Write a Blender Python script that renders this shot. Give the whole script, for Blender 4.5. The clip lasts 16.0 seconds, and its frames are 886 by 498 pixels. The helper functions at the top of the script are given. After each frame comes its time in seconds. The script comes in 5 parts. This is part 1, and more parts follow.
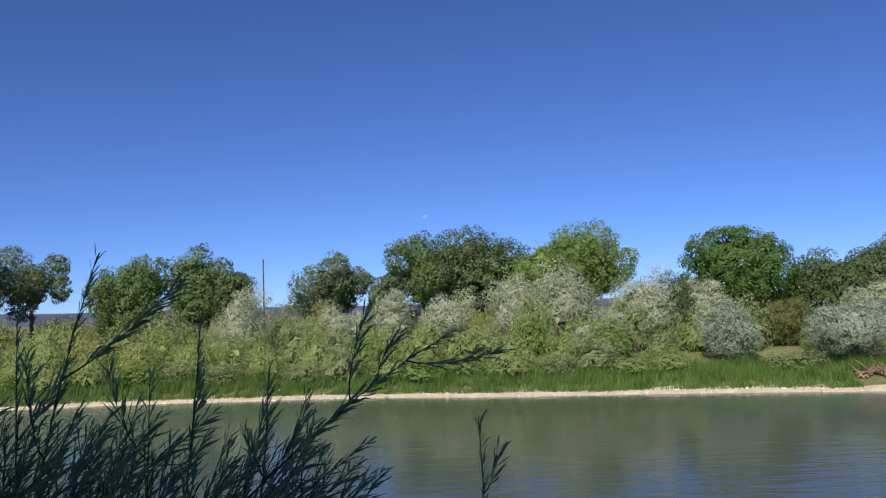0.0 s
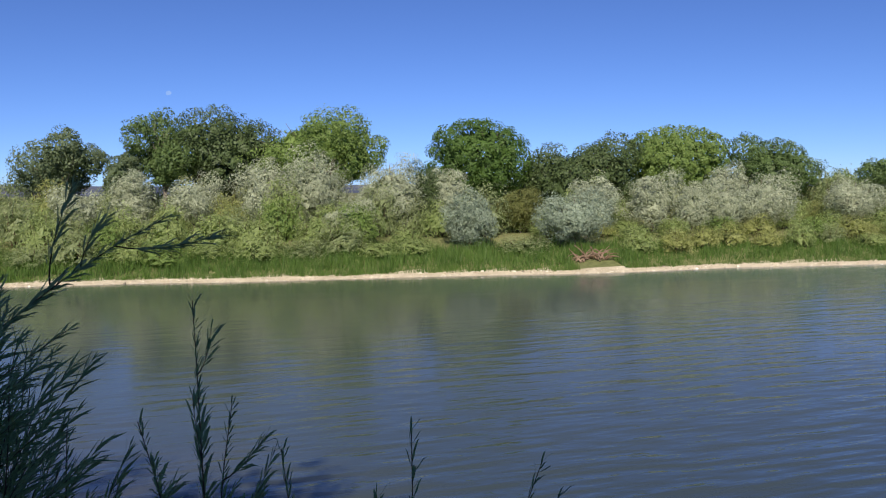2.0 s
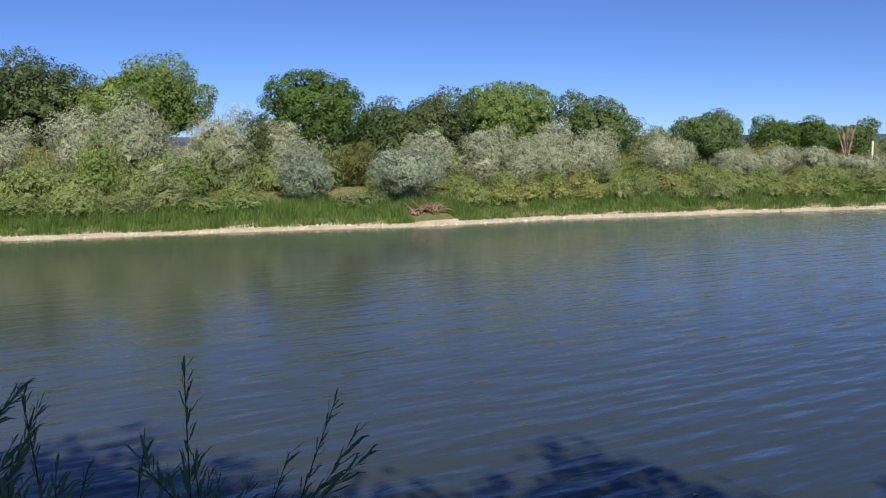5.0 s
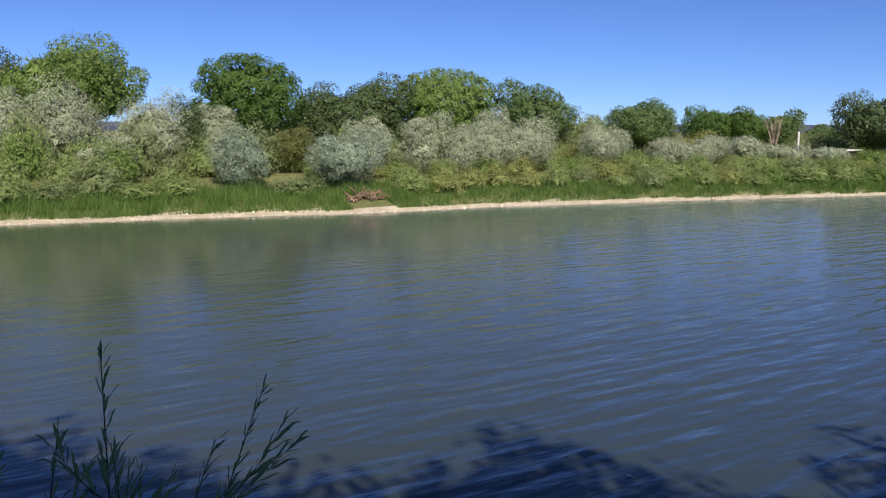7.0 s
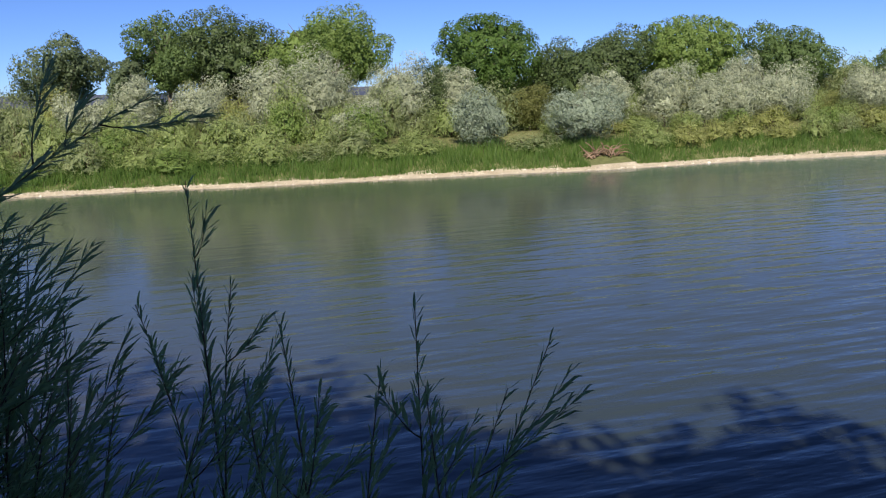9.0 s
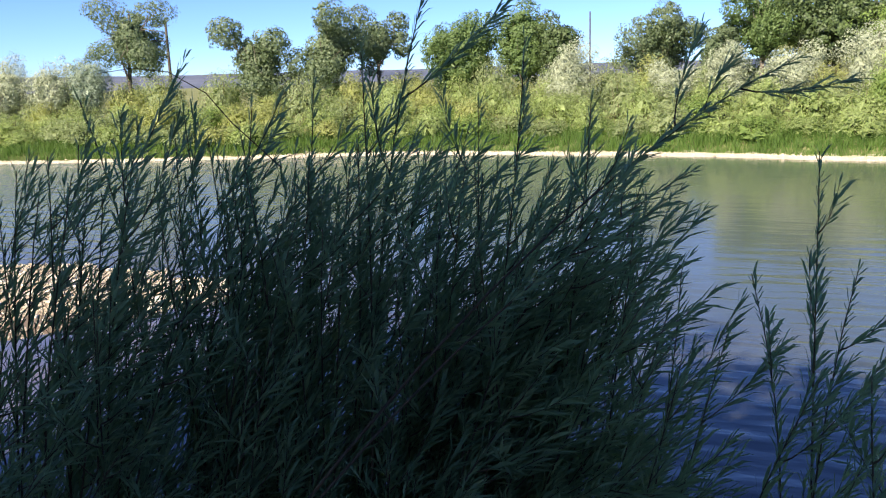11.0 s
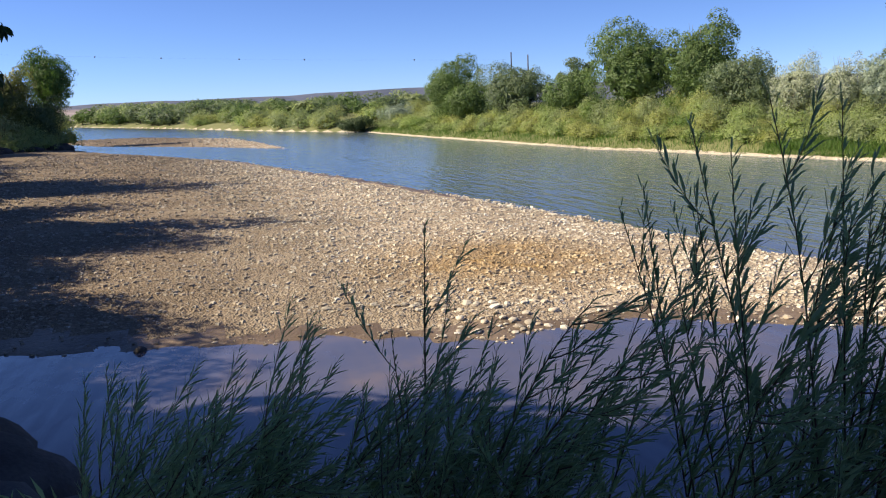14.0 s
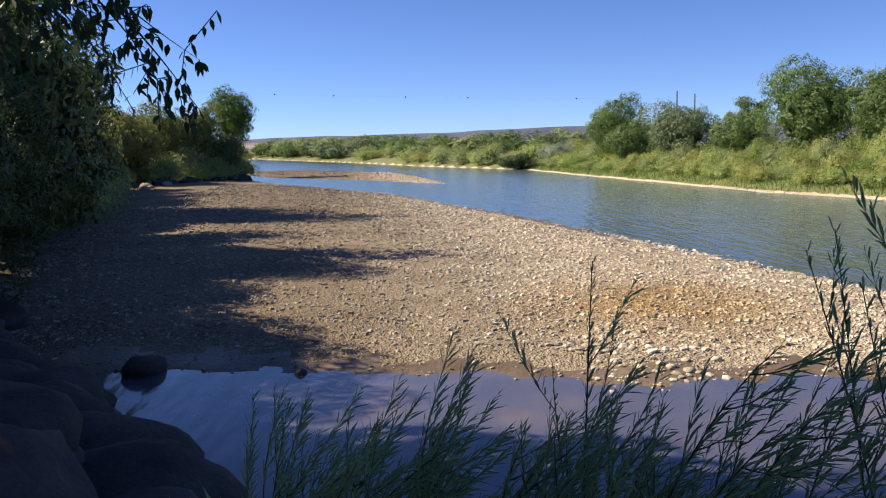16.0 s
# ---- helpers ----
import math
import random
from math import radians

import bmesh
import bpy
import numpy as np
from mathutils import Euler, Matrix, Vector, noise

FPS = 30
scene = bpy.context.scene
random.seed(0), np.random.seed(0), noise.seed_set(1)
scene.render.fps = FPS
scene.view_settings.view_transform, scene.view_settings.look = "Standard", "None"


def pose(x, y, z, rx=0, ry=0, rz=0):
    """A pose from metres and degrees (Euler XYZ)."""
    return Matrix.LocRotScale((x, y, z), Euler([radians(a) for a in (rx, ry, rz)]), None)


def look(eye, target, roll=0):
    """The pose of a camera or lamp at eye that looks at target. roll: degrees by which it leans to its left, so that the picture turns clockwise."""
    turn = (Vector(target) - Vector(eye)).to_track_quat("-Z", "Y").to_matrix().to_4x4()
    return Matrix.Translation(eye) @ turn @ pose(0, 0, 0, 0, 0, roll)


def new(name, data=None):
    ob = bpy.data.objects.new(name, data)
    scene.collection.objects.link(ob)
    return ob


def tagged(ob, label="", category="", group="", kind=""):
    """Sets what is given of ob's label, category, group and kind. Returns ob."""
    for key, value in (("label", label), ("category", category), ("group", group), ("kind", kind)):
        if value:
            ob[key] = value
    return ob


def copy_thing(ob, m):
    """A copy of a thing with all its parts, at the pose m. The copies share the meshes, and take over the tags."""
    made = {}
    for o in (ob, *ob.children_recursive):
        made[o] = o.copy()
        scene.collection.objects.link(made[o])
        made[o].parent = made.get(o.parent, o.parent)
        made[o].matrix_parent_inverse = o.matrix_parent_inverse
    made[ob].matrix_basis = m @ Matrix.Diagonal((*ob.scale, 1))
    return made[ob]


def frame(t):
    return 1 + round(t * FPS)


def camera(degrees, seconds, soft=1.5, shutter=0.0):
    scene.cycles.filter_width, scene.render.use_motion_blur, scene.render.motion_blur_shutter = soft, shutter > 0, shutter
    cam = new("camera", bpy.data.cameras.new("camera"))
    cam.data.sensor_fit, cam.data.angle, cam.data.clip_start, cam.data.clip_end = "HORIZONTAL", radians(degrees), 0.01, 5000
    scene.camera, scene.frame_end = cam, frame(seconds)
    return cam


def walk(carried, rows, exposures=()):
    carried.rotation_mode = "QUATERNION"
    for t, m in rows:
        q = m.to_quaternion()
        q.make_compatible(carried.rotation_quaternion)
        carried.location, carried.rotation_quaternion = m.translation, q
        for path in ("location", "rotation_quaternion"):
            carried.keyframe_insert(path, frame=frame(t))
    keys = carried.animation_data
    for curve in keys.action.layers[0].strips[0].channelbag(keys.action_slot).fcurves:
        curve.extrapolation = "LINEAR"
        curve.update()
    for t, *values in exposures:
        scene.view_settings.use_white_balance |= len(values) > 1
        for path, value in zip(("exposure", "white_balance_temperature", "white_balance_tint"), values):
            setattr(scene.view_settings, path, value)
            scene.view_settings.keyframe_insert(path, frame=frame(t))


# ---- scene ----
cam = camera(56.48, 16.0, soft=1.15)
# seconds, x, y, z, pitch + 90, roll, yaw
PATH = [
    (0.0, -0.001, 0.001, 4.000, 94.40, 1.98, 0.00),
    (0.5, 0.014, -0.030, 4.004, 92.60, 1.74, -2.08),
    (1.0, 0.033, -0.056, 4.007, 89.95, 1.44, -6.88),
    (1.5, 0.055, -0.069, 4.007, 88.25, 1.47, -11.77),
    (2.0, 0.075, -0.070, 4.003, 86.05, 0.76, -17.10),
    (2.5, 0.102, -0.071, 3.993, 86.00, 0.83, -20.76),
    (3.0, 0.139, -0.075, 3.979, 84.97, 0.60, -24.67),
    (3.5, 0.174, -0.072, 3.964, 83.96, 0.63, -27.04),
    (4.0, 0.197, -0.055, 3.948, 83.48, 0.28, -28.16),
    (6.3, 0.216, -0.033, 3.931, 82.15, 0.26, -28.53),
    (6.5, 0.229, -0.022, 3.922, 82.03, 0.22, -29.13),
    (7.0, 0.237, -0.022, 3.920, 81.93, -0.24, -32.54),
    (7.5, 0.237, -0.017, 3.919, 81.88, -0.29, -32.72),
    (8.0, 0.224, -0.008, 3.922, 81.39, -0.05, -31.48),
    (8.5, 0.182, -0.004, 3.928, 80.58, 1.85, -26.15),
    (9.0, 0.112, -0.007, 3.931, 79.24, 2.18, -16.54),
    (9.5, 0.048, -0.016, 3.932, 78.27, 3.60, -4.09),
    (9.7, 0.010, -0.004, 3.932, 78.13, 3.55, -0.32),
    (11.8, -0.013, 0.028, 3.928, 78.70, 2.26, 36.97),
    (12.0, -0.032, 0.029, 3.922, 78.81, 2.61, 40.91),
    (12.5, -0.060, -0.018, 3.918, 78.72, 2.64, 49.16),
    (13.0, -0.094, -0.081, 3.919, 79.36, 2.69, 57.75),
    (13.5, -0.127, -0.128, 3.915, 79.81, 2.59, 65.49),
    (14.0, -0.165, -0.148, 3.904, 80.15, 2.24, 72.32),
    (14.5, -0.197, -0.158, 3.895, 81.05, 2.26, 77.01),
    (15.0, -0.207, -0.168, 3.891, 81.60, 2.17, 79.93),
    (15.5, -0.203, -0.173, 3.891, 81.15, 1.26, 81.23),
    (16.0, -0.197, -0.167, 3.894, 83.05, 1.35, 83.27),
]
# seconds, stops, kelvin, tint
EXPOSURES = [(0.0, 0.3, 6600, 10), (1.5, 0.36, 6850, 10), (2.5, 0.33, 6900, 10), (3.5, 0.16, 6850, 10), (4.1, 0.27, 6850, 10), (6.5, 0.3, 6850, 10), (8.3, 0.36, 6850, 10), (9.0, 0.42, 6900, 10), (9.5, 1.2, 7100, 10), (9.8, 1.35, 7200, 10), (11.8, 1.4, 7300, 10),
             (12.5, 1.32, 7300, 10), (14.0, 0.9, 7500, 10), (16.0, 0.9, 7700, 10)]
walk(cam, [(t, pose(x, y, z, a, b, c)) for t, x, y, z, a, b, c in PATH], EXPOSURES)

# ---- light ----
SUN_AZ, SUN_EL = 162.0, 36.0          # azimuth counted from +y towards -x
to_sun = Vector((-math.sin(radians(SUN_AZ)) * math.cos(radians(SUN_EL)),
                 math.cos(radians(SUN_AZ)) * math.cos(radians(SUN_EL)), math.sin(radians(SUN_EL))))
world = bpy.data.worlds.new("sky")
scene.world = world
world.use_nodes = True
wt = world.node_tree
sky = wt.nodes.new("ShaderNodeTexSky")
sky.sky_type = "NISHITA"
sky.sun_disc = False
sky.sun_elevation = radians(SUN_EL)
sky.sun_rotation = radians(360 - SUN_AZ)
sky.altitude = 2000
sky.air_density = 0.8
sky.dust_density = 0.0
sky.ozone_density = 5.0
wt.nodes["Background"].inputs["Strength"].default_value = 0.085
deep = wt.nodes.new("ShaderNodeMix")
deep.data_type, deep.blend_type = "RGBA", "MULTIPLY"
deep.inputs[0].default_value = 1.0
deep.inputs[7].default_value = (0.60, 0.74, 1.1, 1)
wt.links.new(sky.outputs["Color"], deep.inputs[6])
wt.links.new(deep.outputs[2], wt.nodes["Background"].inputs["Color"])
sun_data = bpy.data.lights.new("sun", "SUN")
sun_data.energy, sun_data.angle, sun_data.color = 4.8, radians(0.53), (1.0, 0.93, 0.83)
sun = new("sun", sun_data)
sun.matrix_world = look(to_sun * 100, (0, 0, 0))


# ---- materials ----
def material(name, rough=0.8, spec=0.3):
    m = bpy.data.materials.new(name)
    m.use_nodes = True
    b = m.node_tree.nodes["Principled BSDF"]
    b.inputs["Roughness"].default_value = rough
    b.inputs["Specular IOR Level"].default_value = spec
    return m, m.node_tree, b


def node(nt, kind, **values):
    n = nt.nodes.new(kind)
    for k, v in values.items():
        n.inputs[k.replace("_", " ")].default_value = v
    return n


def ramp(nt, fac, stops):
    r = nt.nodes.new("ShaderNodeValToRGB")
    while len(r.color_ramp.elements) < len(stops):
        r.color_ramp.elements.new(0.5)
    for e, (p, c) in zip(r.color_ramp.elements, stops):
        e.position, e.color = p, (*c, 1)
    nt.links.new(fac, r.inputs["Fac"])
    return r.outputs["Color"]


def mix(nt, fac, a, b, blend="MIX"):
    m = nt.nodes.new("ShaderNodeMix")
    m.data_type, m.blend_type = "RGBA", blend
    for sock, v in ((m.inputs[0], fac), (m.inputs[6], a), (m.inputs[7], b)):
        if isinstance(v, bpy.types.NodeSocket):
            nt.links.new(v, sock)
        elif isinstance(v, tuple):
            sock.default_value = (*v, 1)
        else:
            sock.default_value = v
    return m.outputs[2]


def noise_fac(nt, scale, detail=4, rough=0.55, vec=None):
    n = node(nt, "ShaderNodeTexNoise", Scale=scale, Detail=detail, Roughness=rough)
    if vec is None:
        vec = nt.nodes.new("ShaderNodeNewGeometry").outputs["Position"]
    nt.links.new(vec, n.inputs["Vector"])
    return n.outputs["Fac"]


def bump(nt, b, height, strength, distance):
    n = node(nt, "ShaderNodeBump", Strength=strength, Distance=distance)
    nt.links.new(height, n.inputs["Height"])
    nt.links.new(n.outputs["Normal"], b.inputs["Normal"])


def leaf_material(name, dark, light, trans=0.42, rough=0.55):
    """Leaves: colour varies from leaf to leaf and from clump to clump; light shines through."""
    m, nt, b = material(name, rough, 0.35)
    geo = nt.nodes.new("ShaderNodeNewGeometry")
    clump = noise_fac(nt, 0.9, 2)
    fac = node(nt, "ShaderNodeMath")
    fac.operation = "MULTIPLY_ADD"
    nt.links.new(geo.outputs["Random Per Island"], fac.inputs[0])
    fac.inputs[1].default_value = 0.5
    add = node(nt, "ShaderNodeMath")
    add.operation = "MULTIPLY"
    nt.links.new(clump, add.inputs[0])
    add.inputs[1].default_value = 0.6
    nt.links.new(add.outputs[0], fac.inputs[2])
    col = ramp(nt, fac.outputs[0], [(0.15, dark), (0.85, light)])
    nt.links.new(col, b.inputs["Base Color"])
    t = nt.nodes.new("ShaderNodeBsdfTranslucent")
    warm = mix(nt, 0.4, col, (0.75, 0.9, 0.25), "MULTIPLY")
    nt.links.new(warm, t.inputs["Color"])
    ms = nt.nodes.new("ShaderNodeMixShader")
    ms.inputs[0].default_value = trans
    nt.links.new(b.outputs[0], ms.inputs[1])
    nt.links.new(t.outputs[0], ms.inputs[2])
    nt.links.new(ms.outputs[0], nt.nodes["Material Output"].inputs["Surface"])
    return m


def mottled(name, stops, scale, fine, rough=0.9, relief=0.02, strength=0.6):
    m, nt, b = material(name, rough, 0.2)
    big, small = noise_fac(nt, scale, 5), noise_fac(nt, fine, 4)
    c = ramp(nt, big, stops)
    g = ramp(nt, small, [(0.25, (0.62, 0.62, 0.62)), (0.75, (1.15, 1.15, 1.15))])
    nt.links.new(mix(nt, 0.8, c, g, "MULTIPLY"), b.inputs["Base Color"])
    bump(nt, b, small, strength, relief)
    return m


M_COTTON = leaf_material("cottonwood_leaves", (0.078, 0.132, 0.043), (0.172, 0.256, 0.090))
M_BRIGHT = leaf_material("bright_cottonwood_leaves", (0.056, 0.116, 0.026), (0.132, 0.228, 0.054))
M_YELLOW = leaf_material("yellow_green_leaves", (0.118, 0.195, 0.048), (0.25, 0.35, 0.10))
M_DARK = leaf_material("dark_green_leaves", (0.042, 0.072, 0.026), (0.098, 0.142, 0.050), 0.16)
M_GREYGREEN = leaf_material("grey_green_leaves", (0.105, 0.150, 0.078), (0.205, 0.265, 0.145))
M_SILVER = leaf_material("silver_leaves", (0.225, 0.265, 0.172), (0.477, 0.517, 0.371), 0.25)
M_BLUESILVER = leaf_material("blue_silver_leaves", (0.164, 0.226, 0.164), (0.369, 0.437, 0.328), 0.25)
M_THICKET = leaf_material("thicket_leaves", (0.205, 0.275, 0.10), (0.42, 0.505, 0.205), 0.5)
M_THICKET_Y = leaf_material("yellow_thicket_leaves", (0.25, 0.285, 0.10), (0.47, 0.495, 0.195), 0.5)
M_THICKET_G = leaf_material("grey_thicket_leaves", (0.19, 0.245, 0.11), (0.39, 0.45, 0.23), 0.5)
M_GRASS = leaf_material("bank_grass", (0.05, 0.115, 0.022), (0.145, 0.245, 0.055))
M_WILLOW = leaf_material("willow_leaves", (0.15, 0.24, 0.128), (0.29, 0.40, 0.215), 0.45, 0.45)
# on the near-bank shrubs this dark green also stands in for shade
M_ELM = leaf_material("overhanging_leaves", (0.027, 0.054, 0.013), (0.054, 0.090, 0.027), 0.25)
M_TAMARISK = leaf_material("tamarisk_foliage", (0.104, 0.130, 0.039), (0.221, 0.234, 0.078))
M_BARK = mottled("grey_bark", [(0.3, (0.10, 0.08, 0.06)), (0.7, (0.24, 0.21, 0.17))], 3, 25, 0.95, 0.03)
M_DEADWOOD = mottled("bleached_wood", [(0.3, (0.24, 0.18, 0.13)), (0.7, (0.42, 0.35, 0.28))], 2, 30, 0.9, 0.02)
M_DRIFT = mottled("brown_driftwood", [(0.3, (0.17, 0.105, 0.07)), (0.7, (0.36, 0.26, 0.19))], 2, 30, 0.9, 0.02)
M_POLE = mottled("weathered_pole", [(0.3, (0.06, 0.05, 0.04)), (0.7, (0.12, 0.10, 0.085))], 2, 30, 0.9, 0.01)
M_WHITEPOLE = mottled("white_painted_pole", [(0.3, (0.6, 0.6, 0.58)), (0.7, (0.8, 0.8, 0.78))], 2, 30, 0.7, 0.005)
M_STEM = mottled("willow_bark", [(0.3, (0.06, 0.045, 0.03)), (0.7, (0.13, 0.09, 0.055))], 8, 60, 0.8, 0.003)
M_SAND = mottled("pale_sand_and_gravel", [(0.3, (0.47, 0.40, 0.28)), (0.7, (0.66, 0.58, 0.44))], 1.2, 16, 0.95, 0.05)
M_WET = mottled("wet_silt", [(0.3, (0.12, 0.085, 0.055)), (0.7, (0.22, 0.165, 0.115))], 0.8, 12, 0.45, 0.04)
M_SOIL = mottled("bank_soil", [(0.3, (0.10, 0.075, 0.05)), (0.7, (0.20, 0.155, 0.105))], 0.7, 10, 0.95, 0.06)
M_LAND = mottled("green_scrub_land", [(0.3, (0.13, 0.15, 0.055)), (0.7, (0.24, 0.24, 0.11))], 0.25, 4, 0.95, 0.1)
# distance haze is mixed into the colours of these two hills
M_HILL = mottled("hazed_mesa", [(0.3, (0.075, 0.095, 0.145)), (0.7, (0.13, 0.145, 0.20))], 0.004, 0.03, 1.0, 1.0)
M_REDHILL = mottled("hazed_red_badland", [(0.3, (0.20, 0.17, 0.18)), (0.7, (0.36, 0.31, 0.30))], 0.01, 0.05, 1.0, 1.0)
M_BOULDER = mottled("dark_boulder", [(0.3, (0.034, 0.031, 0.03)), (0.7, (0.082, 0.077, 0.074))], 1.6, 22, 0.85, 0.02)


def bar_stain(nt):
    """Silt-brown towards the pool, washed pale along the river, rusty in one patch."""
    pos = nt.nodes.new("ShaderNodeNewGeometry").outputs["Position"]
    sep = nt.nodes.new("ShaderNodeSeparateXYZ")
    nt.links.new(pos, sep.inputs[0])
    rag = noise_fac(nt, 0.35, 4)
    y = node(nt, "ShaderNodeMath")
    y.operation = "MULTIPLY_ADD"
    nt.links.new(rag, y.inputs[0])
    y.inputs[1].default_value = 7.0
    nt.links.new(sep.outputs["Y"], y.inputs[2])
    wash = node(nt, "ShaderNodeMapRange")
    nt.links.new(y.outputs[0], wash.inputs["Value"])
    for k, v in (("From Min", 2.0), ("From Max", 10.0)):
        wash.inputs[k].default_value = v
    c = ramp(nt, wash.outputs[0], [(0.0, (0.76, 0.74, 0.73)), (0.45, (0.98, 1.0, 1.02)), (1.0, (1.45, 1.5, 1.56))])
    d = node(nt, "ShaderNodeVectorMath")
    d.operation = "DISTANCE"
    nt.links.new(pos, d.inputs[0])
    d.inputs[1].default_value = (-18.0, 7.0, 0.3)
    rust = node(nt, "ShaderNodeMapRange")
    nt.links.new(d.outputs["Value"], rust.inputs["Value"])
    for k, v in (("From Min", 0.8), ("From Max", 4.2), ("To Min", 1.0), ("To Max", 0.0)):
        rust.inputs[k].default_value = v
    patch = node(nt, "ShaderNodeMath")
    patch.operation = "MULTIPLY"
    nt.links.new(rust.outputs[0], patch.inputs[0])
    nt.links.new(noise_fac(nt, 0.9, 3), patch.inputs[1])
    strong = node(nt, "ShaderNodeMath")
    strong.operation, strong.use_clamp = "MULTIPLY", True
    nt.links.new(patch.outputs[0], strong.inputs[0])
    strong.inputs[1].default_value = 1.5
    return mix(nt, strong.outputs[0], c, (1.08, 0.88, 0.54))


def stone_material():
    m, nt, b = material("river_stone", 0.85, 0.3)
    info = nt.nodes.new("ShaderNodeObjectInfo")
    geo = nt.nodes.new("ShaderNodeNewGeometry")
    add = node(nt, "ShaderNodeMath")
    add.operation = "ADD"
    nt.links.new(info.outputs["Random"], add.inputs[0])
    nt.links.new(geo.outputs["Random Per Island"], add.inputs[1])
    fr = node(nt, "ShaderNodeMath")
    fr.operation = "FRACT"
    nt.links.new(add.outputs[0], fr.inputs[0])
    c = ramp(nt, fr.outputs[0], [(0.0, (0.20, 0.165, 0.125)), (0.25, (0.38, 0.325, 0.245)), (0.5, (0.49, 0.44, 0.345)),
                                 (0.7, (0.32, 0.25, 0.17)), (0.85, (0.46, 0.39, 0.295)), (1.0, (0.58, 0.54, 0.45))])
    speck = noise_fac(nt, 35, 4)
    g = ramp(nt, speck, [(0.3, (0.7, 0.7, 0.7)), (0.7, (1.1, 1.1, 1.1))])
    nt.links.new(mix(nt, 1.0, mix(nt, 0.7, c, g, "MULTIPLY"), bar_stain(nt), "MULTIPLY"), b.inputs["Base Color"])
    bump(nt, b, speck, 0.3, 0.01)
    return m


M_STONE = stone_material()


def gravel_material():
    """Silt packed with pebbles of many tints."""
    m, nt, b = material("tan_gravel_and_silt", 0.95, 0.2)
    pos = nt.nodes.new("ShaderNodeNewGeometry").outputs["Position"]
    big = noise_fac(nt, 0.3, 5)
    silt = ramp(nt, big, [(0.3, (0.15, 0.11, 0.072)), (0.55, (0.24, 0.185, 0.125)), (0.75, (0.33, 0.265, 0.19))])
    heights = []
    col = silt
    for scale, share in ((9.0, 0.55), (22.0, 0.5)):
        v = node(nt, "ShaderNodeTexVoronoi", Scale=scale)
        nt.links.new(pos, v.inputs["Vector"])
        sep = nt.nodes.new("ShaderNodeSeparateColor")
        nt.links.new(v.outputs["Color"], sep.inputs["Color"])
        tint = ramp(nt, sep.outputs["Red"], [(0.0, (0.19, 0.145, 0.10)), (0.4, (0.36, 0.29, 0.20)), (0.75, (0.48, 0.41, 0.31)), (1.0, (0.30, 0.21, 0.13))])
        mask = ramp(nt, v.outputs["Distance"], [(0.30, (share,) * 3), (0.55, (0, 0, 0))])
        col = mix(nt, mask, col, tint)
        heights.append(v.outputs["Distance"])
    nt.links.new(mix(nt, 1.0, col, bar_stain(nt), "MULTIPLY"), b.inputs["Base Color"])
    add = node(nt, "ShaderNodeMath")
    add.operation = "ADD"
    nt.links.new(heights[0], add.inputs[0])
    nt.links.new(heights[1], add.inputs[1])
    n = node(nt, "ShaderNodeBump", Strength=0.8, Distance=0.05)
    n.invert = True
    nt.links.new(add.outputs[0], n.inputs["Height"])
    nt.links.new(n.outputs["Normal"], b.inputs["Normal"])
    return m


M_GRAVEL = gravel_material()


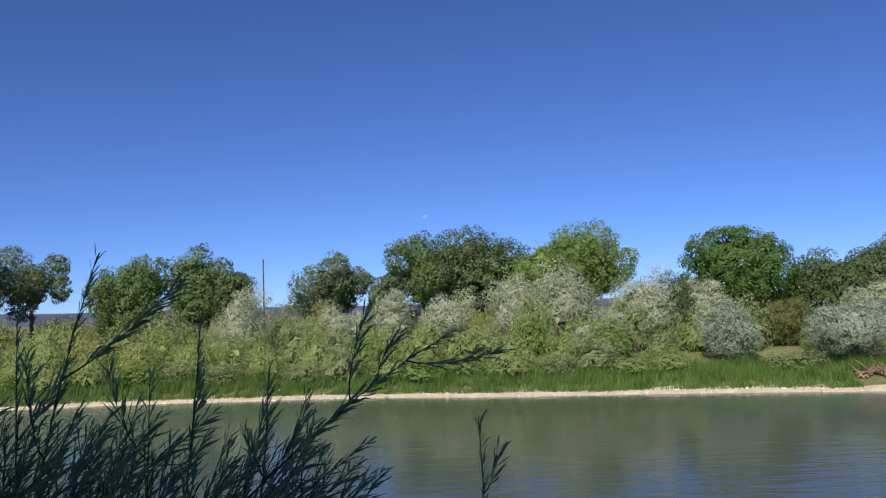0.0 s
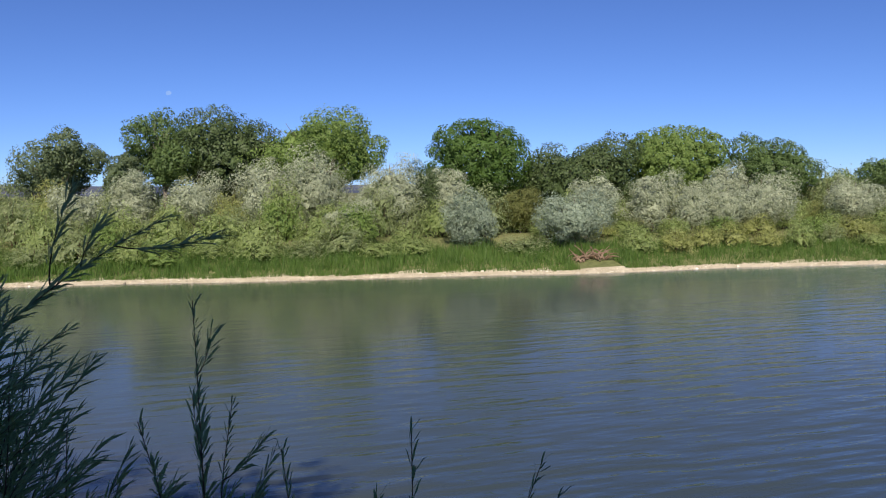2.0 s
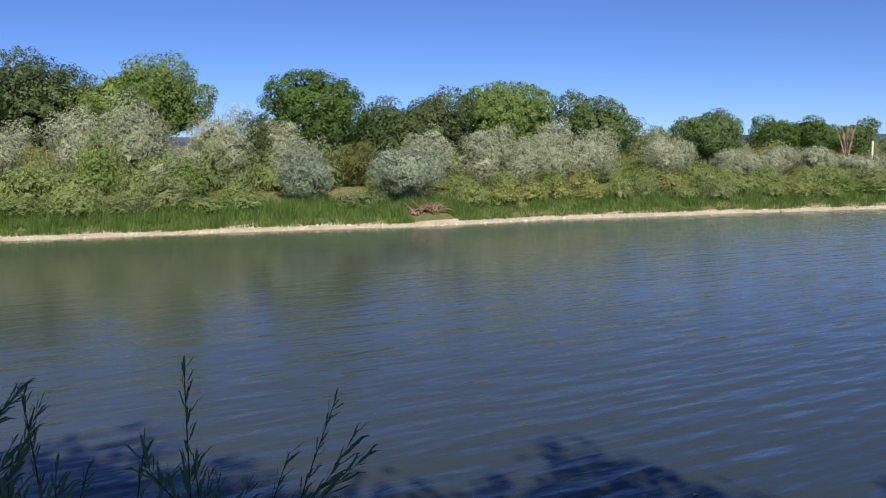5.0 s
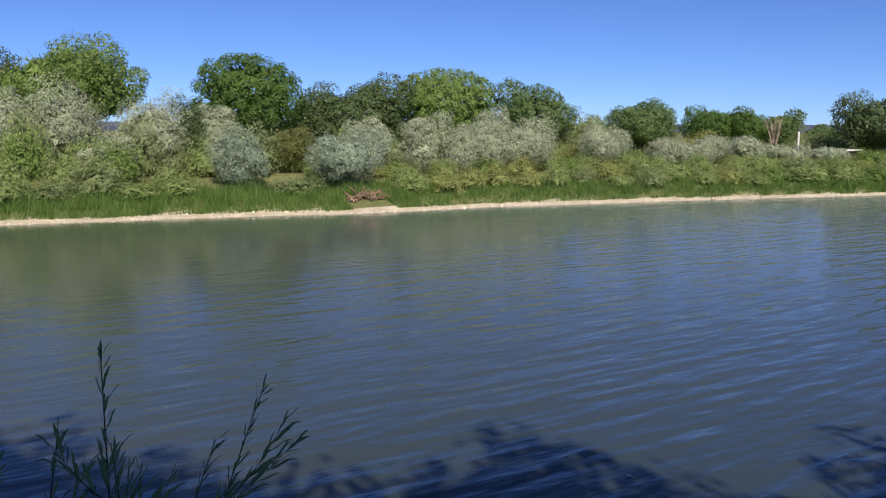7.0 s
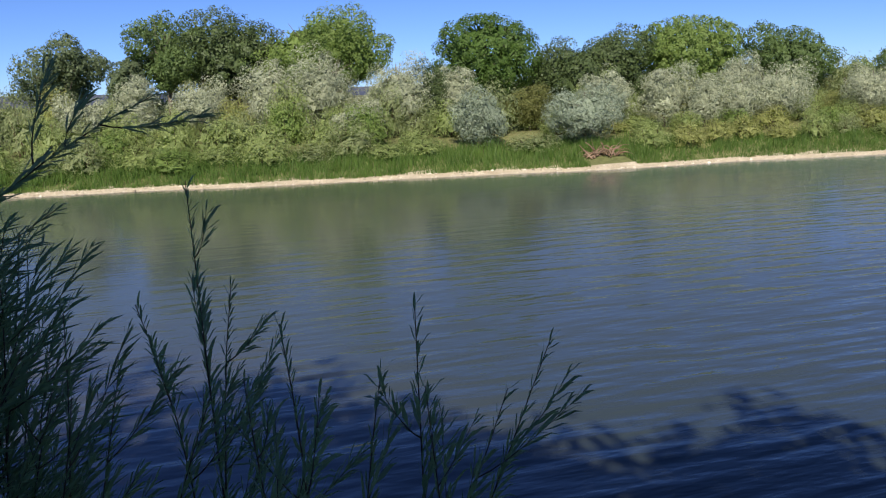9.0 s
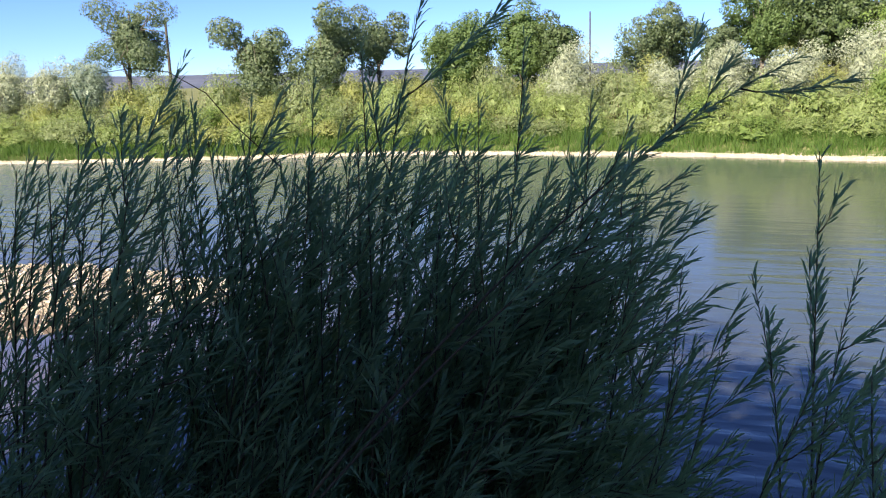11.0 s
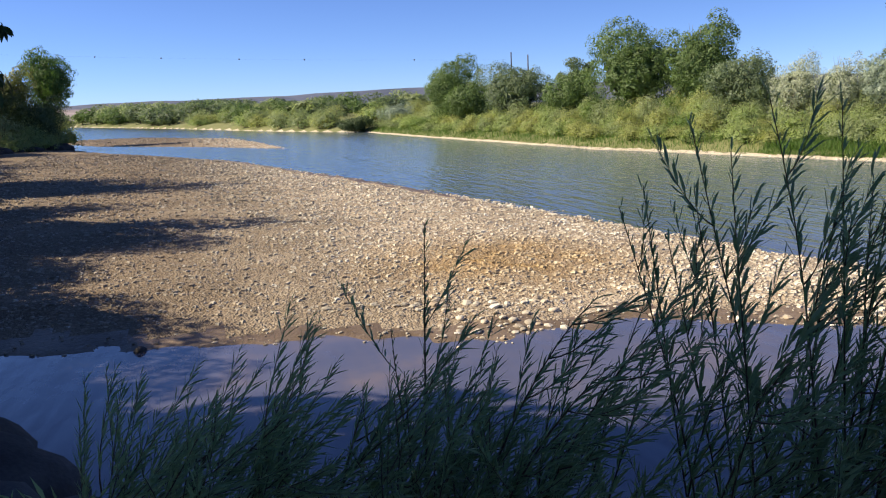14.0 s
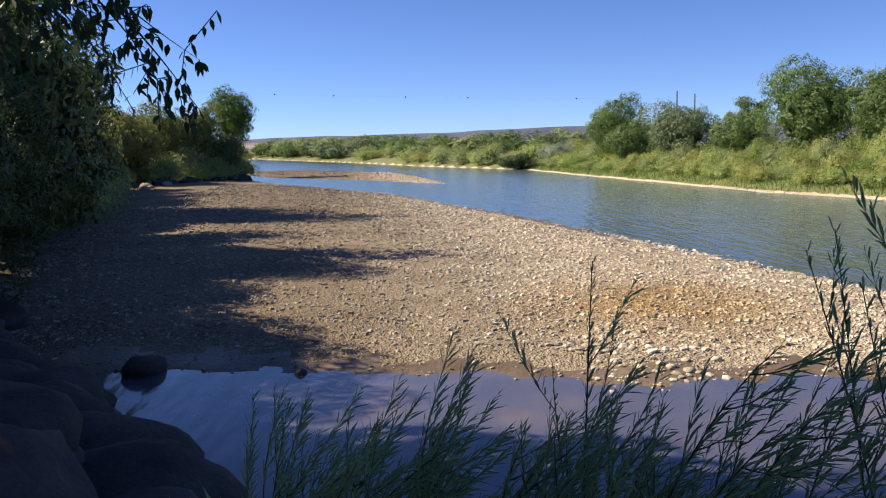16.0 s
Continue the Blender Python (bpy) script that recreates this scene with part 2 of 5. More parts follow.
def water_material():
    m, nt, b = material("river_water", 0.07, 0.85)
    b.inputs["IOR"].default_value = 1.333
    geo = nt.nodes.new("ShaderNodeNewGeometry")
    silt = noise_fac(nt, 0.05, 3)
    c = ramp(nt, silt, [(0.3, (0.052, 0.066, 0.050)), (0.7, (0.068, 0.084, 0.064))])
    # paler, bluer base upstream, painted in place of reflected sky
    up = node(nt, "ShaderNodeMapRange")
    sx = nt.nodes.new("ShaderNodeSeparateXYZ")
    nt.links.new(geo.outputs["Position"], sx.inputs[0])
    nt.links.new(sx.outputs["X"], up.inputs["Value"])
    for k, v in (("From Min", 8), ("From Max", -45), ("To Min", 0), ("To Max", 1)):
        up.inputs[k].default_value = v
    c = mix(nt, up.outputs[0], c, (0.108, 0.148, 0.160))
    # the same downstream: low sky reflection put into the base colour
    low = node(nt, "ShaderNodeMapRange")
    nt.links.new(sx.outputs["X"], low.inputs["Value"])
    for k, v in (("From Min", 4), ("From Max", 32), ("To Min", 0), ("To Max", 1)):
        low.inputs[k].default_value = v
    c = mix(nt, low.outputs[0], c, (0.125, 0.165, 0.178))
    # shade under the near bank, painted as a darker, bluer base
    bank_shade = node(nt, "ShaderNodeMapRange")
    nt.links.new(sx.outputs["Y"], bank_shade.inputs["Value"])
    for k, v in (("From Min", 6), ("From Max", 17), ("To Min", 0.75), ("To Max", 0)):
        bank_shade.inputs[k].default_value = v
    c = mix(nt, bank_shade.outputs[0], c, (0.028, 0.044, 0.056))
    # silt clouds the shallows round the gravel bar; its blue imitates reflected sky
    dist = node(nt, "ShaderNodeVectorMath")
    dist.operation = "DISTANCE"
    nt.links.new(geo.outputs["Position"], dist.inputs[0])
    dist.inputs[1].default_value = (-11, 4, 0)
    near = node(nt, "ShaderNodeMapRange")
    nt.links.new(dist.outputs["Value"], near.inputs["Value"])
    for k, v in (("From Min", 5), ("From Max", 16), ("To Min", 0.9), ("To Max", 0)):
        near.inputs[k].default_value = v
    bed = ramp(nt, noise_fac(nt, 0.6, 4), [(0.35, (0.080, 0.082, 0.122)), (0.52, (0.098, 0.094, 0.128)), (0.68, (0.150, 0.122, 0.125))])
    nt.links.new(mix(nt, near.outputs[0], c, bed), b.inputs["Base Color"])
    hs = []
    for scale, stretch, turn, detail in ((0.5, 0.3, 14, 1), (2.3, 0.24, 8, 1), (6.0, 0.3, -8, 2)):
        mp = nt.nodes.new("ShaderNodeMapping")
        mp.inputs["Rotation"].default_value = (0, 0, radians(turn))
        mp.inputs["Scale"].default_value = (stretch, 1, 1)
        nt.links.new(geo.outputs["Position"], mp.inputs["Vector"])
        hs.append(noise_fac(nt, scale, detail, 0.5, mp.outputs["Vector"]))
    total = None
    for h, w in zip(hs, (0.05, 0.07, 0.017)):
        k = node(nt, "ShaderNodeMath")
        k.operation = "MULTIPLY_ADD"
        nt.links.new(h, k.inputs[0])
        k.inputs[1].default_value = w
        if total is None:
            k.inputs[2].default_value = 0
        else:
            nt.links.new(total, k.inputs[2])
        total = k.outputs[0]
    # calm water in the pool, ripples in the current
    calm = node(nt, "ShaderNodeMapRange")
    sep = nt.nodes.new("ShaderNodeSeparateXYZ")
    nt.links.new(geo.outputs["Position"], sep.inputs[0])
    pool = node(nt, "ShaderNodeVectorMath")
    pool.operation = "DISTANCE"
    nt.links.new(geo.outputs["Position"], pool.inputs[0])
    pool.inputs[1].default_value = (-9, 0, 0)
    nt.links.new(pool.outputs["Value"], calm.inputs["Value"])
    for k, v in (("From Min", 5), ("From Max", 15), ("To Min", 0.42), ("To Max", 1.0)):
        calm.inputs[k].default_value = v
    bm_ = node(nt, "ShaderNodeBump", Distance=1.0)
    lee = node(nt, "ShaderNodeMapRange")      # smoother under the far bank
    reach = node(nt, "ShaderNodeMath")
    reach.operation = "MULTIPLY_ADD"
    nt.links.new(sep.outputs["X"], reach.inputs[0])
    reach.inputs[1].default_value = -0.5
    nt.links.new(sep.outputs["Y"], reach.inputs[2])
    nt.links.new(reach.outputs[0], lee.inputs["Value"])
    for k, v in (("From Min", 2), ("From Max", 20), ("To Min", 1.0), ("To Max", 0.14)):
        lee.inputs[k].default_value = v
    both = node(nt, "ShaderNodeMath")
    both.operation = "MULTIPLY"
    nt.links.new(calm.outputs[0], both.inputs[0])
    riffle = node(nt, "ShaderNodeMapRange")    # broken water upstream of the bar
    nt.links.new(sep.outputs["X"], riffle.inputs["Value"])
    for k, v in (("From Min", -8), ("From Max", -30), ("To Min", 0.0), ("To Max", 1.6)):
        riffle.inputs[k].default_value = v
    most = node(nt, "ShaderNodeMath")
    most.operation = "MAXIMUM"
    nt.links.new(lee.outputs[0], most.inputs[0])
    nt.links.new(riffle.outputs[0], most.inputs[1])
    nt.links.new(most.outputs[0], both.inputs[1])
    nt.links.new(both.outputs[0], bm_.inputs["Strength"])
    haze = node(nt, "ShaderNodeMapRange")      # unresolved ripples far out
    nt.links.new(reach.outputs[0], haze.inputs["Value"])
    for k, v in (("From Min", 4), ("From Max", 22), ("To Min", 0.11), ("To Max", 0.12)):
        haze.inputs[k].default_value = v
    nt.links.new(haze.outputs[0], b.inputs["Roughness"])
    nt.links.new(total, bm_.inputs["Height"])
    nt.links.new(bm_.outputs["Normal"], b.inputs["Normal"])
    return m


M_WATER = water_material()


# ---- mesh helpers ----
def link_mesh(name, verts, faces, mats, smooth=False):
    me = bpy.data.meshes.new(name)
    me.from_pydata(np.asarray(verts).tolist(), [], faces if isinstance(faces, list) else faces.tolist())
    for m in mats if isinstance(mats, (list, tuple)) else [mats]:
        me.materials.append(m)
    if smooth:
        me.polygons.foreach_set("use_smooth", np.ones(len(me.polygons), bool))
    me.update()
    return me


def part(name, me, parent, label=""):
    ob = new(name, me)
    ob.parent = parent
    return tagged(ob, label)


def thing(name, m, label, category, group="", kind=""):
    ob = new(name)
    ob.empty_display_size = 0.2
    ob.matrix_basis = m
    return tagged(ob, label, category, group, kind)


def unit(v):
    return v / (np.linalg.norm(v, axis=-1, keepdims=True) + 1e-9)


def tube(points, radii, sides=6):
    """A tapered tube along points: vertices and faces."""
    P = np.asarray(points, float)
    n = len(P)
    T = unit(np.gradient(P, axis=0))
    ref = np.where(np.abs(T[:, 2:3]) > 0.9, np.array([[1.0, 0, 0]]), np.array([[0, 0, 1.0]]))
    A = unit(np.cross(T, ref))
    B = np.cross(T, A)
    ang = np.arange(sides) * 2 * np.pi / sides
    ring = A[:, None] * np.cos(ang)[None, :, None] + B[:, None] * np.sin(ang)[None, :, None]
    V = (P[:, None] + ring * np.asarray(radii)[:, None, None]).reshape(-1, 3)
    F = [(i * sides + j, i * sides + (j + 1) % sides, (i + 1) * sides + (j + 1) % sides, (i + 1) * sides + j)
         for i in range(n - 1) for j in range(sides)]
    F.append(tuple(range(sides))[::-1])
    F.append(tuple((n - 1) * sides + j for j in range(sides)))
    return V, F


def merge(pieces):
    V, F, k = [], [], 0
    for v, f in pieces:
        V.append(v)
        F += [tuple(i + k for i in q) for q in f]
        k += len(v)
    return np.concatenate(V), F


def leaf_tris(C, U, W):
    """Small pointed leaves: centres, half lengths, half widths."""
    n = len(C)
    V = np.stack([C - U + W * 0.5, C - U * 0.1 - W, C + U], 1).reshape(-1, 3)
    return V, np.arange(3 * n).reshape(n, 3)


def random_unit(rng, n):
    return unit(rng.normal(size=(n, 3)))


# ---- the land ----
FAR_X = [-3000, -540, -500, -284, -185, -137, -110, -60, -35, -20, -8, 0, 8, 17, 25, 38, 53, 90, 300, 3000]
FAR_Y = [-90, -80, -53, -2, 17, 30, 30, 31.5, 36, 40.8, 40.8, 39.3, 37.8, 36, 35.2, 33.1, 29.6, 20, -50, -900]
NEAR_X = [-3000, -540, -500, -320, -150, -128, -122, -95, -40, -17, -13, -10.5, -8.5, -6.5, -5, -4, -3, -1.6, 0, 12, 30, 60, 90, 300, 3000]
NEAR_Y = [-70, -78, -76, -39, -25, -14, -14, -25, -13, -7.4, -5.0, -3.3, -1.9, -1.2, -0.6, 0.4, 1.8, 3.0, 3.4, 3.0, 1.5, -5, -14, -95, -950]
BAR = [(-128, -16), (-107, -9.6), (-72, 4.1), (-53.7, 7.8), (-39.4, 10.4), (-28.7, 12.2), (-20, 13.3), (-14.4, 14.2),
       (-10.3, 13.6), (-9.6, 12.2), (-11, 10.2), (-12.7, 7.5), (-12.7, 4.6), (-13.9, 2.0), (-14.4, -0.2), (-15.0, -2.4),
       (-15.6, -5.1), (-17, -9), (-40, -18), (-95, -32), (-125, -25)]
ISLAND = [(-176, -21), (-174, -6), (-141, 8), (-112, 10.4), (-91, 10.8), (-108, 2.5), (-131, -11.7), (-150, -18)]


def signed_distance(x, y, poly):
    """Metres inside (+) or outside (-) of a closed outline."""
    p = np.stack([x, y], -1)
    best, inside = np.full(x.shape, 1e9), np.zeros(x.shape, bool)
    for a, b in zip(poly, poly[1:] + poly[:1]):
        a, b = np.array(a, float), np.array(b, float)
        e = b - a
        t = np.clip(((p - a) @ e) / (e @ e), 0, 1)
        best = np.minimum(best, np.linalg.norm(p - a - t[..., None] * e, axis=-1))
        hit = ((a[1] > y) != (b[1] > y)) & (x < (b[0] - a[0]) * (y - a[1]) / (b[1] - a[1] + 1e-12) + a[0])
        inside ^= hit
    return np.where(inside, best, -best)


def waves(x, y, seed, size):
    """Cheap smooth unevenness, about -1 to 1."""
    rng = np.random.default_rng(seed)
    z = np.zeros(np.shape(x))
    for k in range(7):
        a, ph, f = rng.uniform(0, 6.28), rng.uniform(0, 6.28), rng.uniform(0.6, 1.9) / size
        z = z + np.sin((x * np.cos(a) + y * np.sin(a)) * 6.28 * f + ph)
    return z / 4.0


def shore_far(x):
    return np.interp(x, FAR_X, FAR_Y) + 0.25 * waves(x, x * 0, 5, 9)


def shore_near(x):
    return np.interp(x, NEAR_X, NEAR_Y)


def land(x, y):
    x, y = np.asarray(x, float), np.asarray(y, float)
    d_far, d_near = y - shore_far(x), shore_near(x) - y
    far = np.interp(d_far, [-4, 0, 0.7, 1.5, 3, 8, 20, 100, 1000, 3000], [-0.9, 0, 0.13, 0.38, 0.75, 1.5, 2.0, 2.6, 3.5, 6])
    near = np.interp(d_near, [-4, 0, 1.2, 2.2, 2.8, 10, 100, 3000], [-0.9, 0, 1.0, 2.0, 2.34, 2.6, 3.0, 6])
    low = np.interp(d_near, [-4, 0, 1.5, 4, 8, 14, 100, 3000], [-0.9, 0, 0.55, 1.1, 1.9, 2.6, 3.0, 6])
    k = np.clip((x + 9) / 5, 0, 1)
    near = near * k + low * (1 - k)
    bar = np.interp(signed_distance(x, y, BAR) + 0.42 * waves(x, y, 31, 1.5), [-4, 0, 1, 4, 10], [-0.9, 0.0, 0.10, 0.28, 0.42])
    isle = np.interp(signed_distance(x, y, ISLAND), [-4, 0, 3, 8], [-0.9, 0.0, 0.09, 0.13])
    z = np.maximum(np.maximum(far, near), np.maximum(bar, isle))
    return z + np.where(z > 0.05, 0.025 * waves(x, y, 3, 2.2) + 0.05 * waves(x, y, 4, 9) * np.clip(z, 0, 1), 0)


def ground_z(x, y):
    return float(land(np.array([x]), np.array([y]))[0])


def axis_lines(spans):
    out = []
    for a, b, n in spans:
        out += list(np.linspace(a, b, n, endpoint=False))
    return np.array(out + [spans[-1][1]])


def build_ground():
    xs = axis_lines([(-3000, -600, 8), (-600, -200, 44), (-200, -60, 84), (-60, -24, 44), (-24, 3, 76), (3, 90, 44), (90, 400, 15), (400, 3000, 8)])
    ys = axis_lines([(-3000, -150, 10), (-150, -40, 24), (-40, -10, 34), (-10, 16, 78), (16, 28, 8), (28, 46, 60), (46, 80, 16), (80, 300, 10), (300, 3000, 8)])
    X, Y = np.meshgrid(xs, ys, indexing="ij")
    Z = land(X, Y)
    nx, ny = len(xs), len(ys)
    V = np.stack([X, Y, Z], -1).reshape(-1, 3)
    i = np.arange(nx * ny).reshape(nx, ny)
    F = np.stack([i[:-1, :-1], i[1:, :-1], i[1:, 1:], i[:-1, 1:]], -1).reshape(-1, 4)
    me = link_mesh("ground", V, F, [M_LAND, M_SAND, M_GRAVEL, M_SOIL, M_WET], True)
    c = V[F].mean(1)
    x, y = c[:, 0], c[:, 1]
    df, dn = y - shore_far(x), shore_near(x) - y
    idx = np.zeros(len(F), np.int32)
    idx[(df > -5) & (df < np.where(x < -25, 0.6, 0.85))] = 1
    idx[(dn > -3) & (dn < 40)] = 3
    idx[(signed_distance(x, y, BAR) > -3) & (dn < 0.6)] = 2
    wet = signed_distance(x, y, BAR)
    idx[(wet > -3) & (wet < 0.9 + 0.5 * waves(x, y, 8, 2.5)) & (dn < 0.6) & (y < 11)] = 4
    idx[signed_distance(x, y, ISLAND) > -3] = 2
    me.polygons.foreach_set("material_index", idx)
    ob = new("ground", me)
    return tagged(ob, "river valley ground with sandy shores and gravel bar", "ground", kind="structure")


ground = build_ground()
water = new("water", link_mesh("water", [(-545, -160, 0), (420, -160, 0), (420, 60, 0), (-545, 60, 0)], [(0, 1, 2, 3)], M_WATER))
tagged(water, "murky green-brown river with small wind ripples", "river", kind="structure")


def build_ridge(name, dist, az0, az1, heights, mat, seed, label):
    """A long low ridge far off; heights in degrees above the level eye."""
    n = 160
    az = np.radians(np.linspace(az0, az1, n))
    top = 4 + dist * np.tan(np.radians(np.interp(np.degrees(az), heights[0], heights[1])))
    top = top + dist * 0.0006 * waves(np.degrees(az), az * 0, seed, 6)
    rows = []
    for k, (dd, hh) in enumerate(((-0.22, 0.0), (-0.10, 0.45), (-0.03, 0.9), (0.0, 1.0), (0.2, 0.9))):
        r = dist * (1 + dd) + dist * 0.015 * waves(np.degrees(az), az * 0 + k, seed + 1, 4)
        rows.append(np.stack([-np.sin(az) * r, np.cos(az) * r, top * hh], -1))
    V = np.concatenate(rows)
    F = [(k * n + j, k * n + j + 1, (k + 1) * n + j + 1, (k + 1) * n + j) for k in range(4) for j in range(n - 1)]
    return tagged(new(name, link_mesh(name, V, F, mat, True)), label, "hill", kind="structure")


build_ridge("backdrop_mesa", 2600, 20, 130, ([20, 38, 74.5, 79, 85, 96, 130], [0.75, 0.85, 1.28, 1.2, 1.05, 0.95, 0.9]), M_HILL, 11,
            "long low mesa tinted purple-grey by haze on the horizon")
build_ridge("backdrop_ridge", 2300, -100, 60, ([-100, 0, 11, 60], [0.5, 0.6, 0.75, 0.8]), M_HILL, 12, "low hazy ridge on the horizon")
build_ridge("backdrop_badland", 1500, 83, 125, ([83, 86, 92, 97, 125], [0.1, 0.4, 0.6, 0.65, 0.6]), M_REDHILL, 13, "reddish badland slope far off, paled by haze")


# ---- trees ----
def crown_leaves(rng, centre, radii, n_leaf, size, narrow, droop=0.0, rough=0.15, gaps=0.1, dome=False, stretch=0.85, tuft=6.2, inner=0.22):
    """Leaves in rounded tufts that cover an uneven crown, with holes between some of them."""
    radii, centre = np.array(radii, float), np.array(centre, float)
    rt = min(size * tuft, 0.45 * radii.min())
    k = max(14, int(4.6 * (radii[0] * radii[1] * radii[2]) ** (2 / 3) / rt ** 2))
    i = np.arange(k) + 0.5
    z = 1 - (i if dome else 2 * i) / k
    a = i * 2.39996 + rng.uniform(0, 6.28)
    d = unit(np.stack([np.cos(a) * np.sqrt(1 - z * z), np.sin(a) * np.sqrt(1 - z * z), z], 1) + rng.normal(0, 0.55 / math.sqrt(k), (k, 3)))
    swell, holes = np.zeros(k), np.zeros(k)
    for _ in range(6):
        swell += np.sin(d @ (random_unit(rng, 1)[0] * rng.uniform(2.5, 5.5)) + rng.uniform(0, 6.28)) / 2.4
        holes += np.sin(d @ (random_unit(rng, 1)[0] * rng.uniform(4, 9)) + rng.uniform(0, 6.28)) / 3
    ok = holes < 1.3 - 3.2 * gaps
    d, swell = d[ok], swell[ok]
    k = len(d)
    deep = np.where(rng.uniform(size=k) < inner, rng.uniform(0.5, 0.85, k), rng.uniform(0.9, 1.0, k))
    cc = centre + d * (radii - 0.75 * rt) * (np.clip(1 + rough * swell, 0.6, 1.12) * deep)[:, None]
    rc = rt * rng.uniform(0.7, 1.3, k)
    pick = rng.integers(0, k, n_leaf)
    out = unit(d / radii)[pick]
    v = unit(random_unit(rng, n_leaf) + out * 0.45)
    off = v * (rc[pick] * rng.uniform(0.45, 1.05, n_leaf) ** 0.6)[:, None]
    off[:, 2] *= stretch
    C = cc[pick] + off
    face = unit(v * 0.8 + out * 0.35 + random_unit(rng, n_leaf) * 0.55)
    U = random_unit(rng, n_leaf)
    U[:, 2] -= droop
    U = unit(U - face * (U * face).sum(1, keepdims=True))
    W = np.cross(face, U)
    s = size * rng.uniform(0.6, 1.35, (n_leaf, 1))
    return leaf_tris(C, U * s, W * s * narrow)


def inner_leaves(rng, centre, radii, n, size, dome=False):
    """Broad shaded foliage deep inside a crown."""
    d = random_unit(rng, n)
    if dome:
        d[:, 2] = np.abs(d[:, 2])
    C = np.array(centre) + d * np.array(radii) * rng.uniform(0.75, 1.0, (n, 1))
    face = unit(d + random_unit(rng, n) * 0.6)
    U = unit(np.cross(face, random_unit(rng, n)))
    s = size * rng.uniform(0.7, 1.3, (n, 1))
    return leaf_tris(C, U * s, np.cross(face, U) * s * 0.8)


def trunk_and_limbs(rng, height, lean, lobes, r0, fork):
    pieces = []
    k = 8
    t = np.linspace(0, 1, k)
    top = np.array([lean[0], lean[1], height])
    mid = rng.normal(0, 0.04 * height, 2)
    P = t[:, None] * top + np.sin(t * np.pi)[:, None] * np.array([mid[0], mid[1], 0])
    P[0, 2] -= 0.3
    pieces.append(tube(P, r0 * (1.15 - 0.95 * t) * np.where(t == 0, 1.35, 1), 8))
    for c, r in lobes:
        s = rng.uniform(fork, 0.75)
        a = np.array([np.interp(s, t, P[:, j]) for j in range(3)])
        b = np.array(c) + np.array([0, 0, 0.35 * r[2]])
        tt = np.linspace(0, 1, 6)[:, None]
        q = a + (b - a) * tt + np.array([0, 0, -0.12 * np.linalg.norm(b - a)]) * np.sin(tt * np.pi) + rng.normal(0, 0.05, (6, 3)) * (tt > 0)
        pieces.append(tube(q, r0 * 0.5 * (1.05 - 0.9 * tt[:, 0]), 5))
        for _ in range(3):
            e = np.array(c) + random_unit(rng, 1)[0] * np.array(r) * 0.85
            m0 = q[3]
            tw = np.linspace(0, 1, 4)[:, None]
            pieces.append(tube(m0 + (e - m0) * tw + rng.normal(0, 0.04, (4, 3)) * (tw > 0), r0 * 0.2 * (1.05 - 0.85 * tw[:, 0]), 4))
    return merge(pieces)


